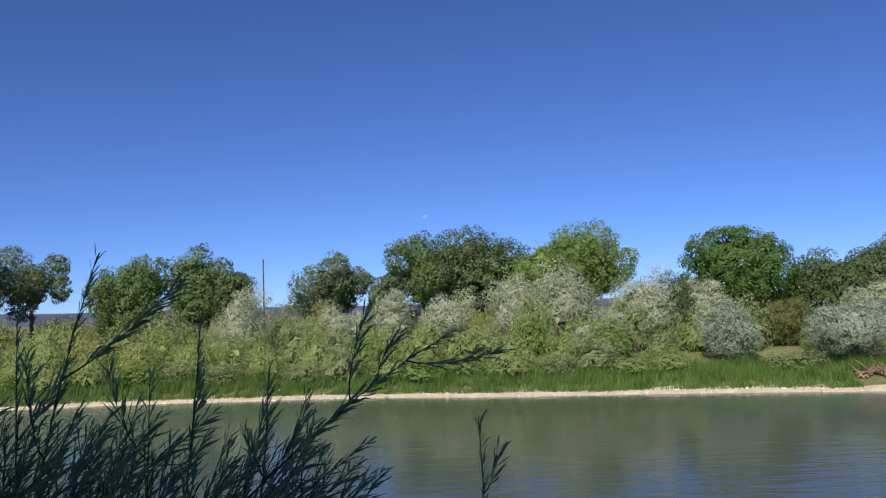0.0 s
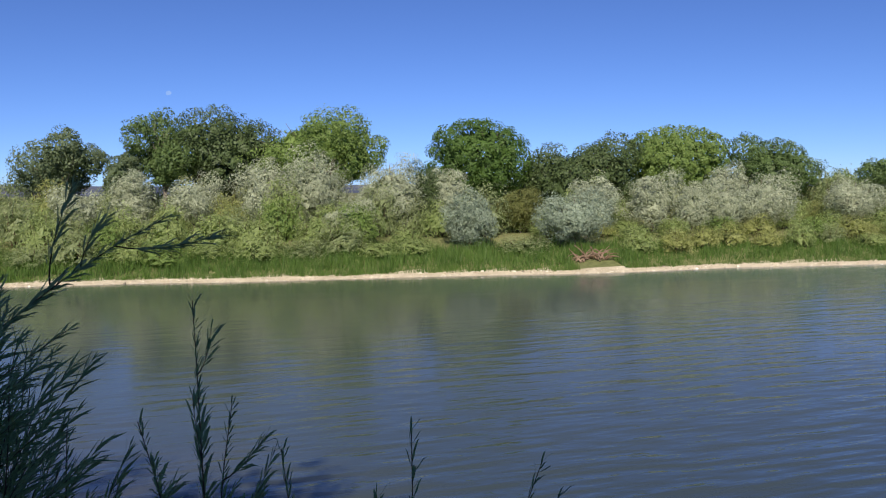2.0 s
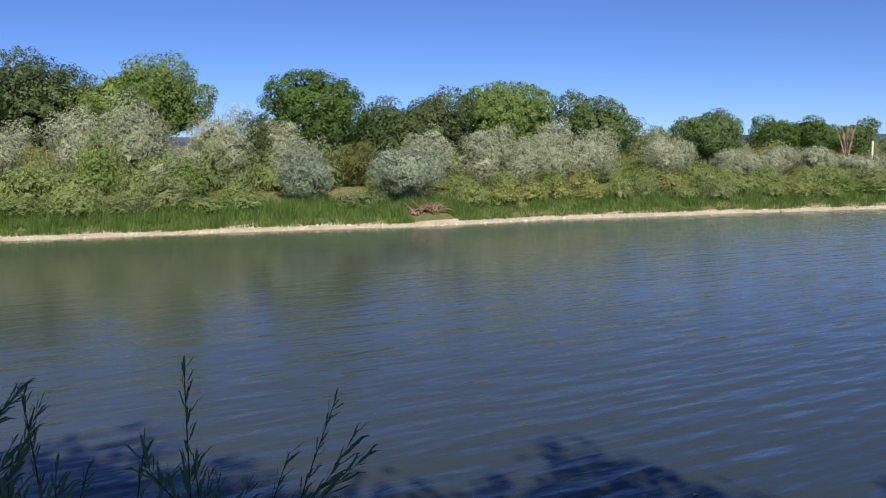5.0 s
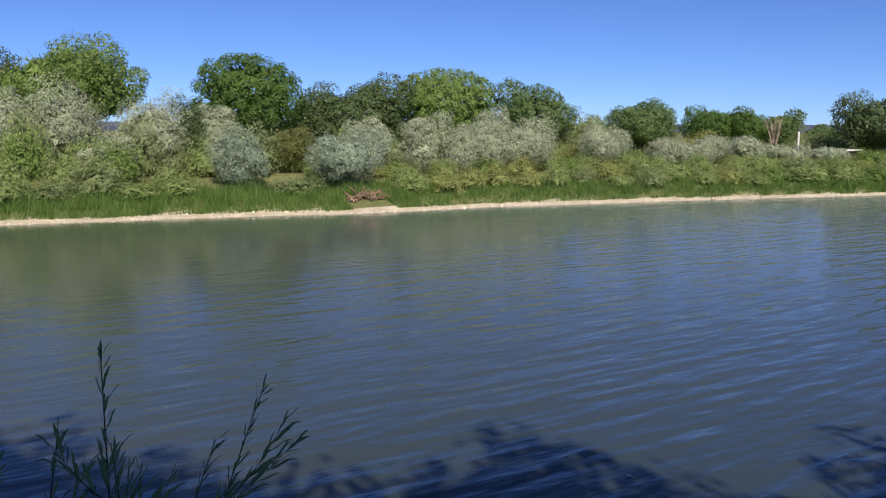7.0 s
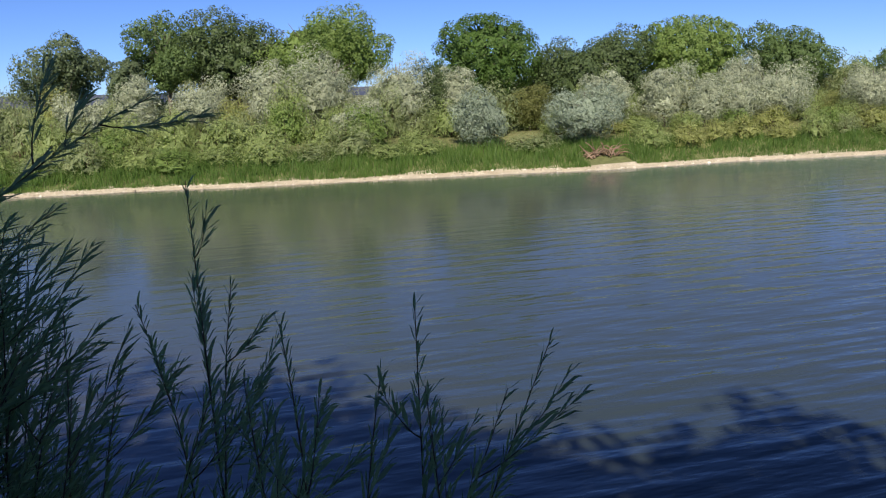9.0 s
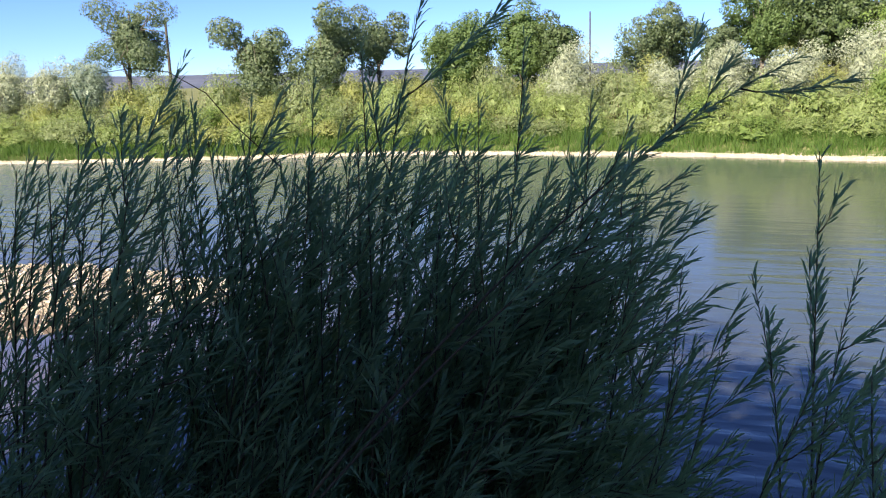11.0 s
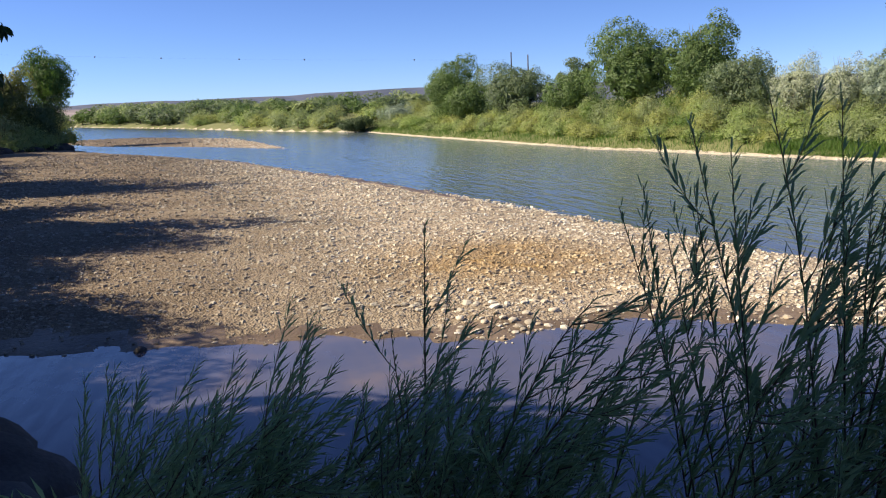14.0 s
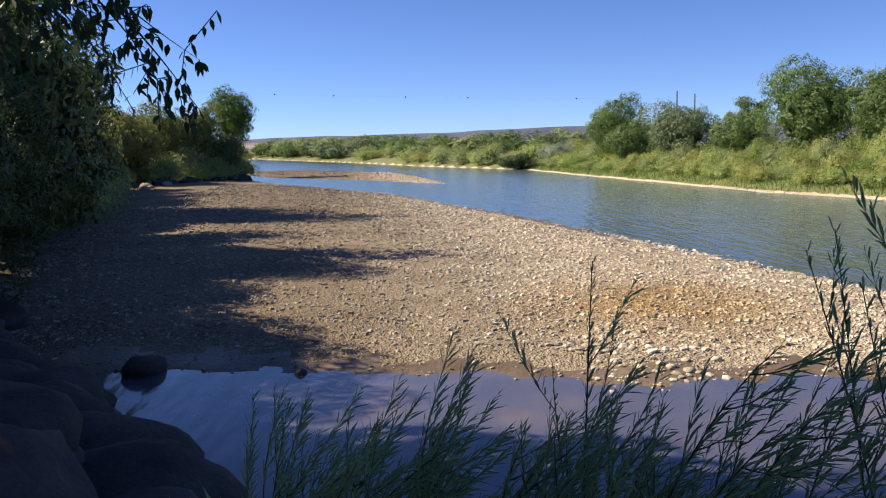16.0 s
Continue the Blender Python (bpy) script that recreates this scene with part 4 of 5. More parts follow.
# ---- the moon ----
def build_moon():
    m, nt, b = material("moon_glow", 1, 0)
    e = node(nt, "ShaderNodeEmission", Strength=1.0)
    tex = noise_fac(nt, 0.05, 3)
    c = ramp(nt, tex, [(0.35, (0.20, 0.36, 0.76)), (0.65, (0.26, 0.42, 0.78))])
    nt.links.new(c, e.inputs["Color"])
    nt.links.new(e.outputs[0], nt.nodes["Material Output"].inputs["Surface"])
    d, r, n = 4300.0, 13.5, 28
    az, el = radians(1.03), radians(6.63)
    V = []
    for k in range(n):
        a = 2 * math.pi * k / n
        u, w = math.cos(a) * r, math.sin(a) * r
        if w < 0:
            w *= 0.55
        V.append((u * 0.94 - w * 0.34, 0, u * 0.34 + w * 0.94))
    me = link_mesh("backdrop_moon", V, [tuple(range(n))], m)
    ob = new("backdrop_moon", me)
    ob.matrix_basis = Matrix.Translation((-math.sin(az) * d * math.cos(el), math.cos(az) * d * math.cos(el), 4 + d * math.sin(el)))
    tagged(ob, "faint daytime gibbous moon in the blue sky", "moon", kind="structure")


build_moon()


# ---- the near bank ----
def boulder(name, label, x, y, z, size, seed, mat=None, sub=3, group="bank boulders"):
    rng = np.random.default_rng(seed)
    bm = bmesh.new()
    bmesh.ops.create_icosphere(bm, subdivisions=sub, radius=1)
    off = Vector(rng.uniform(0, 50, 3))
    cuts = [(Vector(random_unit(rng, 1)[0]), rng.uniform(0.62, 0.9)) for _ in range(7)]
    for v in bm.verts:
        for nrm, d in cuts:
            k = v.co.dot(nrm)
            if k > d:
                v.co -= nrm * (k - d) * 0.8
        v.co *= 1 + 0.14 * noise.noise(v.co * 1.3 + off) + 0.05 * noise.noise(v.co * 4 + off)
        v.co = Vector((v.co.x * size[0], v.co.y * size[1], v.co.z * size[2]))
    me = bpy.data.meshes.new(name)
    bm.to_mesh(me)
    bm.free()
    me.materials.append(mat or M_BOULDER)
    me.polygons.foreach_set("use_smooth", np.ones(len(me.polygons), bool))
    ob = new(name, me)
    ob.matrix_basis = pose(x, y, z, 0, 0, rng.uniform(0, 360))
    return tagged(ob, label, "boulder", group)


rng = np.random.default_rng(600)
for k in range(30):
    s = (k % 15) / 14.0
    row = k // 15
    x = -5.6 - 15.5 * s - 0.4 * row + rng.uniform(-0.3, 0.3)
    y = float(shore_near(np.array([x]))[0]) - 0.45 - 1.3 * row + rng.uniform(-0.25, 0.25)
    r = rng.uniform(0.6, 1.05)
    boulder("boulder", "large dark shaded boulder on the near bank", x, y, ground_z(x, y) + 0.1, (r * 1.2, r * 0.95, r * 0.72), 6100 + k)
for x, y, r, sd in ((-7.0, -2.1, 0.85, 671), (-8.4, -2.5, 1.0, 672), (-9.7, -3.4, 1.1, 673), (-11.0, -4.2, 1.0, 674), (-12.4, -5.2, 0.95, 675), (-10.3, -5.2, 1.2, 676), (-8.6, -4.2, 1.2, 677)):
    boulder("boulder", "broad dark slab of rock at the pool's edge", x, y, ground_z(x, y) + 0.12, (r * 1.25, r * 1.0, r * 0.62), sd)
boulder("boulder", "rounded dark boulder standing in the pool's edge", -15.3, -3.9, 0.10, (0.46, 0.40, 0.28), 610)
boulder("boulder", "smooth grey boulder at the pool's edge", -13.2, -4.2, 0.12, (0.36, 0.32, 0.3), 611)
boulder("boulder", "small wet stone at the pool's edge", -14.6, -1.1, 0.01, (0.11, 0.13, 0.08), 612)

for x, y, r, sd in ((-13.3, 5.5, 0.15, 613), (-12.5, 3.9, 0.08, 614), (-13.9, 4.4, 0.11, 615), (-13.6, 4.75, 0.10, 616), (-13.75, 6.2, 0.13, 617), (-13.15, 5.25, 0.12, 618), (-13.45, 5.25, 0.10, 619)):
    boulder("boulder", "pale wet cobble lying in the pool's edge", x, y, max(0.0, ground_z(x, y)) + 0.01, (r * 0.95, r * 0.72, r * 0.4), sd, M_STONE, 2, "pool cobbles")

# the rocky point at the far end of the gravel
rng = np.random.default_rng(690)
for k in range(26):
    x = -96 - 27 * (k + rng.uniform(0, 1)) / 26
    y = float(shore_near(np.array([x]))[0]) + rng.uniform(-1.6, 0.7)
    r = rng.uniform(0.5, 1.15)
    boulder("boulder", "dark angular rock tumbled along the point", x, y, max(0.0, ground_z(x, y)) + 0.1 * r, (r * 1.3, r, r * 0.75), 6900 + k, None, 2, "point rocks")
for x, y, r, sd in ((-92.5, -21.5, 0.75, 6951), (-94.5, -22.2, 0.5, 6952), (-90.0, -20.6, 0.45, 6953), (-97.5, -20.5, 0.6, 6954), (-87.5, -20.6, 0.5, 6955)):
    boulder("boulder", "pale angular rock above the gravel", x, y, ground_z(x, y) + 0.15 * r, (r * 1.3, r, r * 0.7), sd, M_STONE, 2, "point rocks")

# trees along the near bank; those behind the camera are unseen, added for shade
NEAR = dict(n_leaf=9000, leaf=0.19, narrow=0.6, trunk=0.022, gaps=0.03, rough=0.2)
for x, y, zt, w, b0, nl, sd in ((-11.5, -10.0, 12.5, 6.5, 0.3, 9, 651), (-6.0, -11.0, 15.0, 8.5, 0.25, 9, 652), (1.0, -12.0, 14.0, 8.5, 0.22, 9, 653),
                                (7.5, -13.0, 13.0, 8.5, 0.2, 9, 654), (14.0, -13.0, 12.0, 8.5, 0.2, 9, 655), (-20.0, -18.0, 11.5, 9.0, 0.2, 9, 656)):
    make_tree("bank_tree", "tall dense unseen tree added behind the near bank for shade", "tree", x, y, zt, w, M_DARK, sd, b0, nl, group="near bank trees", n_leaf=3500, leaf=0.35)
# sited and sized for their shadows on water and bar; several stand unseen
for args, mat in (((-9.5, -6.5, 14.8, 7.5, 0.4, 8, 621), M_DARK), ((-3.6, -6.5, 13.0, 7.0, 0.4, 8, 622), M_DARK),
                  ((0.4, -6.7, 11.0, 6.4, 0.15, 9, 6231), M_DARK), ((4.6, -7.2, 9.3, 7.4, 0.1, 9, 623), M_DARK), ((7.6, -7.3, 9.2, 7.4, 0.1, 9, 6232), M_DARK), ((10.8, -7.0, 9.2, 7.4, 0.1, 9, 624), M_DARK),
                  ((-17.5, -12.5, 8.8, 6.5, 0.2, 9, 625), M_DARK), ((-14.3, -10.9, 8.7, 4.8, 0.1, 8, 6264), M_DARK), ((-29.5, -14.8, 12.4, 5.2, 0.2, 8, 6261), M_DARK), ((-49.5, -19.0, 15.6, 7.5, 0.15, 9, 6262), M_DARK), ((-22.8, -10.8, 6.8, 4.6, 0.02, 8, 6263), M_ELM), ((-25.5, -14.5, 8.6, 7.0, 0.15, 9, 626), M_DARK),
                  ((-34.0, -18.0, 9.5, 6.5, 0.12, 9, 627), M_DARK), ((-43.0, -21.5, 9.0, 7.0, 0.12, 9, 628), M_DARK),
                  ((-56.0, -22.5, 12.0, 9.0, 0.12, 9, 629), M_DARK), ((-70.0, -27.0, 11.5, 9.0, 0.12, 9, 630), M_TAMARISK)):
    x, y, zt, w, b0, nl, sd = args
    fine = dict(NEAR, n_leaf=20000, leaf=0.095) if -31 < x < -8 else NEAR
    make_tree("bank_tree", "dark shady tree on the near bank", "tree", x, y, zt, w, mat, sd, b0, nl, group="near bank trees", **fine)
for x, y, zt, w, mat, sd in ((-31.0, -12.0, 10.4, 8.0, M_DARK, 681), (-42.5, -15.5, 6.2, 7.0, M_DARK, 682), (-53.0, -18.0, 13.0, 10.0, M_DARK, 683), (-63.0, -22.0, 9.5, 10.0, M_TAMARISK, 684),
                          (-74.0, -24.5, 9.5, 10.0, M_TAMARISK, 685), (-86.0, -27.0, 10.0, 10.5, M_TAMARISK, 686), (-100.0, -25.5, 10.0, 10.5, M_TAMARISK, 687)):
    make_tree("tamarisk", "big bushy tamarisk lining the near bank", "shrub", x, y, zt, w, mat, sd, 0.0, 8, group="near bank trees", n_leaf=7500, leaf=0.24, narrow=0.45, gaps=0.02)
make_tree("tamarisk", "large olive-green tamarisk at the gravel's far end", "shrub", -106.0, -28.0, 11.0, 9.0, M_TAMARISK, 631, 0.05, 9, group="near bank trees", n_leaf=7500, leaf=0.24, narrow=0.45)
make_tree("tamarisk", "olive-green tamarisk above the rocky point", "shrub", -119.5, -20.5, 11.8, 8.0, M_TAMARISK, 6321, 0.0, 8, group="near bank trees", n_leaf=7500, leaf=0.24, narrow=0.45)
make_tree("tamarisk", "dark olive tamarisk hanging over the point", "shrub", -115.0, -24.5, 11.6, 9.5, M_TAMARISK, 632, 0.03, 9, group="near bank trees", n_leaf=7500, leaf=0.24, narrow=0.45)
make_tree("tamarisk", "low dark tamarisk on the rocky point", "shrub", -121.0, -17.5, 7.5, 8.5, M_DARK, 633, 0.03, 7, group="near bank trees", n_leaf=11000, leaf=0.15, narrow=0.4)
make_tree("cottonwood_tree", "bright sunlit cottonwood beyond the bank trees", "tree", -130.0, -17.0, 14.2, 7.6, M_BRIGHT, 634, 0.3, 8, group="near bank trees", n_leaf=14000, leaf=0.16)
# the next two get the darkest leaves, to imitate the bank's deep shade
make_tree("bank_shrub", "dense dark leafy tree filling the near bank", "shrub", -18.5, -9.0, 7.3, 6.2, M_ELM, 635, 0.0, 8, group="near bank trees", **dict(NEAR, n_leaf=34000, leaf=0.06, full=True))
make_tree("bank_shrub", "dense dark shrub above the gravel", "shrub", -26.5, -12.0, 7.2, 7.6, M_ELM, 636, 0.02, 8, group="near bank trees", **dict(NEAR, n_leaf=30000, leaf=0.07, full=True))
make_tree("bank_shrub", "dense dark shrub above the gravel", "shrub", -37.0, -14.0, 8.6, 8.0, M_DARK, 637, 0.02, 8, group="near bank trees", **NEAR)
make_tree("bank_shrub", "shaded tamarisk shrub above the gravel", "shrub", -50.0, -17.5, 8.0, 9.0, M_DARK, 638, 0.02, 8, group="near bank trees", **NEAR)
make_tree("bank_shrub", "olive-green shrub beside the gravel", "shrub", -66.0, -21.0, 7.0, 8.0, M_TAMARISK, 639, 0.02, 8, group="near bank trees", **NEAR)
make_tree("bank_shrub", "olive-green shrub beside the gravel", "shrub", -80.0, -24.0, 7.2, 8.0, M_TAMARISK, 640, 0.02, 8, group="near bank trees", **NEAR)


# ---- foreground willows ----
def leaf_blades(B, D, N, length, width, plain=False):
    """Slender leaves with a slight fold and droop: base, direction, face normal."""
    n = len(B)
    S = unit(np.cross(D, N))
    L, w = length[:, None], width[:, None]
    down = np.array([[0, 0, -1.0]])
    if plain:
        mid = B + D * L * 0.45
        V = np.stack([B, mid - S * w, B + D * L + down * L * 0.1, mid + S * w], 1).reshape(-1, 3)
        k = (np.arange(n) * 4)[:, None]
        return V, (k + np.array([[0, 1, 2]])).tolist() + (k + np.array([[0, 2, 3]])).tolist()
    p1 = B + D * L * 0.35 + N * L * 0.02
    p2 = B + D * L * 0.7
    tip = B + D * L + down * L * 0.14
    V = np.stack([B, p1 - S * w, p1 + S * w, p2 - S * w * 0.8, p2 + S * w * 0.8, tip], 1).reshape(-1, 3)
    k = (np.arange(n) * 6)[:, None]
    F = (k + np.array([[0, 1, 2]])).tolist() + (k + np.array([[1, 3, 4, 2]])).tolist() + (k + np.array([[3, 5, 4]])).tolist()
    return V, F


def curve_points(a, ctrl, b, n):
    t = np.linspace(0, 1, n)[:, None]
    return (1 - t) ** 2 * a + 2 * t * (1 - t) * ctrl + t ** 2 * b


def leaves_along(rng, P, s0, gap, size, wind=0.0, plain=False):
    seg = np.linalg.norm(np.diff(P, axis=0), axis=1)
    cum = np.concatenate([[0], np.cumsum(seg)])
    L = cum[-1]
    s = np.arange(s0 * L, L, gap)
    s = np.clip(s + rng.uniform(-0.4, 0.4, len(s)) * gap, 0, L * 0.999)
    B = np.stack([np.interp(s, cum, P[:, j]) for j in range(3)], 1)
    T = unit(np.stack([np.interp(s, (cum[:-1] + cum[1:]) / 2, unit(np.diff(P, axis=0))[:, j]) for j in range(3)], 1))
    ang = np.arange(len(s)) * 2.4 + rng.uniform(0, 6)
    A = unit(np.cross(T, np.array([[0.3, 0.2, 1.0]]) + rng.normal(0, 0.05, (len(s), 3))))
    Bn = np.cross(T, A)
    R = A * np.cos(ang)[:, None] + Bn * np.sin(ang)[:, None]
    D = unit(T * rng.uniform(0.8, 1.5, (len(s), 1)) + R * rng.uniform(0.35, 0.85, (len(s), 1)) + np.array(wind) * rng.uniform(0.25, 0.9, (len(s), 1)))
    N = unit(R - D * (R * D).sum(1, keepdims=True))
    grow = np.clip((L - s) / (0.12 * L + 0.02), 0.6, 1)
    length = size * rng.uniform(0.65, 1.25, len(s)) * grow
    return leaf_blades(B, D, N, length, length * rng.uniform(0.042, 0.06, len(s)), plain)


def willow_stem(parent, root, tip, seed, twigs=5, size=0.062, gap=0.0075, start=0.3, bend=0.25, wind=np.zeros(3), plain=False):
    """One cane with its twigs, and its leaves as a part of it; places relative to the shrub's foot."""
    rng = np.random.default_rng(seed)
    root, tip = np.array(root, float), np.array(tip, float)
    L = np.linalg.norm(tip - root)
    side = random_unit(rng, 1)[0] * np.array([1, 1, 0.2])
    ctrl = root + (tip - root) * 0.5 + np.array([0, 0, bend * L * 0.5]) + side * rng.uniform(0.02, 0.09) * L
    P = curve_points(root, ctrl, tip, 14)
    tt = np.linspace(0, 1, 14)
    P = P + np.sin(tt * 9 + rng.uniform(0, 6))[:, None] * side * 0.006 * L * tt[:, None]
    pieces = [tube(P, 0.0048 * (1.1 - 0.88 * tt), 5)]
    leaves = [leaves_along(rng, P, max(start, 0.5), gap, size, wind, plain)]
    for k in range(twigs):
        s = start + (0.92 - start) * (k + rng.uniform(0.1, 0.9)) / max(1, twigs)
        i = s * 13
        a = P[int(i)] + (P[min(13, int(i) + 1)] - P[int(i)]) * (i - int(i))
        d = unit(P[min(13, int(i) + 1)] - P[int(i)])
        out = random_unit(rng, 1)[0] * 0.75 + wind
        out = unit(out - d * (out @ d))
        ln = rng.uniform(0.2, 0.5) * (1.2 - 0.7 * s)
        b = a + (d * 0.8 + out * rng.uniform(0.35, 0.85)) * ln * 1.05 + np.array([0, 0, 0.1]) * ln
        Q = curve_points(a, a + (d * 0.3 + out * 0.45) * ln * 0.6, b, 7)
        pieces.append(tube(Q, 0.0019 * (1.1 - 0.85 * np.linspace(0, 1, 7)), 4))
        leaves.append(leaves_along(rng, Q, 0.15, gap, size * 0.95, wind, plain))
    stem = part("stem", link_mesh("stem", *merge(pieces), M_STEM, True), parent)
    part("foliage", link_mesh("foliage", *merge(leaves), M_WILLOW, True), stem)


EYE = np.array([0.0, 0.0, 4.0])
EYE_MID, EYE_LATE = np.array([-0.06, -0.01, 3.91]), np.array([-0.19, -0.16, 3.9])


def spot(az, el, r, eye=EYE):
    """A place by bearing (from +y towards -x), height angle and distance from the eye's first place."""
    a, e = radians(az), radians(el)
    return eye + np.array([-math.sin(a) * r * math.cos(e), math.cos(a) * r * math.cos(e), r * math.sin(e)])


def willow_shrub(label, az, r, tips, seed, fan=0.4, eye=EYE, sweep=(0, 0), **kw):
    """A clump of canes; tips as (bearing, height angle, distance)."""
    rng = np.random.default_rng(seed)
    f = spot(az, 0, r, eye)
    foot = np.array([f[0], f[1], ground_z(f[0], f[1]) - 0.05])
    ob = thing("willow_shrub", pose(*foot), label, "shrub", "foreground willows")
    for k, (a, e, d) in enumerate(tips):
        tip = spot(a, e, d, eye) - foot
        p = spot(az + (a - az) * fan + rng.uniform(-2, 2) + rng.uniform(*sweep), 0, r + rng.uniform(-0.25, 0.25), eye)
        rx, ry = p[0], p[1]
        root = np.array([rx, ry, ground_z(rx, ry) - 0.05]) - foot
        right = np.array([math.cos(radians(a)), math.sin(radians(a)), 0.35]) * 0.5
        willow_stem(ob, root, tip, seed * 100 + k, wind=right, **kw)
    return ob


# the tall dense clump: height of its outline by bearing; the canes sweep one way in the wind
TOP_AZ = [4, 7, 9.5, 12, 16, 20, 23, 26, 30, 34, 40, 46, 52, 58, 62, 66]
TOP_EL = [-16, -11, -8, -6, -4, -3.2, -2.4, -2.6, -2.0, -2.0, -2.2, -2.6, -4.5, -8, -13, -18]
rng = np.random.default_rng(700)
for k in range(9):
    a0 = 14 + k * 5.0
    tips = []
    n_tips = 32 if a0 < 26 else 22 if a0 < 35 else 28 if a0 < 46 else 14 if a0 < 50 else 4
    for j in range(n_tips):
        a = a0 - 3 + rng.uniform(-5, 5)
        top = float(np.interp(a, TOP_AZ, TOP_EL))
        e = top - (rng.uniform(0.0, 2.5) if j < 4 else rng.uniform(2.0, 11.0) if j < n_tips // 2 else rng.uniform(8.0, 26.0))
        tips.append((a, e, rng.uniform(1.75, 2.5)))
    willow_shrub("dense dark green willow clump at the water's edge", a0, 2.15, tips, 710 + k, 0.8, EYE if a0 < 20 else EYE_MID, sweep=(8, 24) if a0 < 23 else (-2, 9), twigs=11 if a0 < 44 else 8,
                 start=0.08, size=0.086 if a0 < 25 else 0.076, gap=0.0092, bend=0.45, plain=True)
# the tallest plumes of the clump
willow_shrub("tall willow plumes rising from the dense clump", 44, 2.0, [(22.9, 4.3, 1.75), (27.0, 0.6, 1.9), (16.5, 0.3, 1.8), (12.5, -3.8, 1.8), (9.5, -5.0, 1.9)], 708, 0.7, twigs=3, start=0.68, size=0.062, gap=0.006, bend=0.4)
willow_shrub("tall willow plumes rising from the dense clump", 44, 2.1, [(28.9, 0.7, 2.0), (37.4, -0.9, 2.0), (43.8, 0.5, 2.0), (33.4, -0.8, 2.0), (40.6, -1.6, 1.9)],
             709, 0.75, twigs=6, start=0.5, eye=EYE_MID, size=0.07, gap=0.0075, bend=0.4)
willow_shrub("open willow sprays leaning out over the pool", 46, 2.0, [(64.2, -5.9, 1.9), (61.0, -1.6, 2.0), (56.0, 0.0, 2.0), (51.8, -0.6, 2.0), (58.4, -3.8, 1.9), (62.6, -9.5, 1.9)],
             744, 0.35, twigs=6, start=0.45, eye=EYE_MID, size=0.075, gap=0.010, bend=0.15)
# lower shoots towards the pool
rng = np.random.default_rng(720)
for k in range(5):
    a0 = 67 + k * 6.5
    tips = [(a0 + rng.uniform(-4.5, 4.5), -19.5 - abs(rng.normal(0, 5.0)), rng.uniform(1.7, 2.2)) for _ in range(9)]
    willow_shrub("low green willow shoots over the pool", a0, 2.05, tips, 730 + k, 0.6, EYE_LATE, (-4, 14), twigs=9, size=0.062, gap=0.008, start=0.2, bend=0.45, plain=True)
willow_shrub("tall thin willow shoot over the pool", 75.5, 2.0, [(73.3, -8.0, 1.9), (76.0, -15.5, 2.0), (72, -17, 2.0)], 741, 0.3, EYE_LATE, twigs=5, size=0.05)
willow_shrub("arching willow sprays over the pool", 70, 2.0, [(62.6, -15.7, 1.9), (58.0, -14.0, 2.0), (64.3, -18.2, 1.9), (57.0, -16.0, 2.0)], 742, 0.2,
             EYE_LATE, twigs=6, bend=0.2)
willow_shrub("open willow sprays beside the dense clump", 52, 2.0, [(59.6, -7.1, 1.9), (55.0, -6.0, 1.9)], 743, 0.2,
             EYE_LATE, twigs=5, gap=0.01)
for k in range(4):
    a0 = 44 + k * 6.5
    tips = [(a0 - 4 + rng.uniform(-5, 4), -13.0 - rng.uniform(0, 1) * 15, rng.uniform(1.6, 2.0)) for _ in range(3)]
    willow_shrub("low willow sprays arching over the pool", a0, 2.0, tips, 745 + k, 0.5, EYE_LATE, (2, 20), twigs=8, size=0.066, gap=0.0085, start=0.25, bend=0.55, plain=True)
# single shoots against the open water
willow_shrub("slender willow shoot with narrow leaves", 0.0, 1.9, [(-2.0, -7.1, 2.0), (-5.0, -14.5, 1.9), (1.5, -15.0, 1.9)], 751, 0.4, twigs=9, size=0.066, start=0.3)
willow_shrub("slender willow shoot with narrow leaves", -7.0, 1.6, [(-8.9, -17.7, 1.5), (-6.0, -21, 1.6)], 752, twigs=3, size=0.07, start=0.5)
willow_shrub("slender upright willow shoot above the water", -15, 1.8, [(-17.8, -16.4, 1.7), (-15.0, -21.0, 1.7), (-18.5, -22.0, 1.7)], 753, twigs=3, size=0.085, start=0.62, bend=0.1, gap=0.012)
willow_shrub("leaning willow shoot above the water", -6, 1.9, [(-26.9, -18.4, 2.1), (-23.5, -22.0, 2.0)], 754, 0.0, twigs=2, size=0.08, start=0.68, bend=0.1, gap=0.012)
willow_shrub("long willow branch reaching over the river", 62, 1.7, [(-0.6, -1.3, 2.1), (5.6, -8.5, 1.8)], 755, 0.0, twigs=3, size=0.064, start=0.8, gap=0.006, bend=0.45)
willow_shrub("low willow shoots at the bank's foot", 5, 1.9, [(3, -19, 1.9), (6, -15, 1.9), (-3, -21, 1.9), (9, -13, 1.9), (-11, -22, 1.9), (9, -9, 1.9)], 756, 0.6,
             sweep=(4, 18), twigs=6, size=0.075)


# a bare arched cane over the willows
def bare_cane():
    pts = np.array([spot(a, e, 1.9) for a, e in ((33.0, -7.5), (36.0, -4.4), (37.5, -2.4), (39.7, -1.0), (41.8, -0.7), (44.0, -1.0))])
    ob = new("bare_cane", link_mesh("bare_cane", *tube(pts, np.linspace(0.0016, 0.0006, 6), 5), M_STEM, True))
    tagged(ob, "bare dry cane arching out of the willows", "cane")


bare_cane()


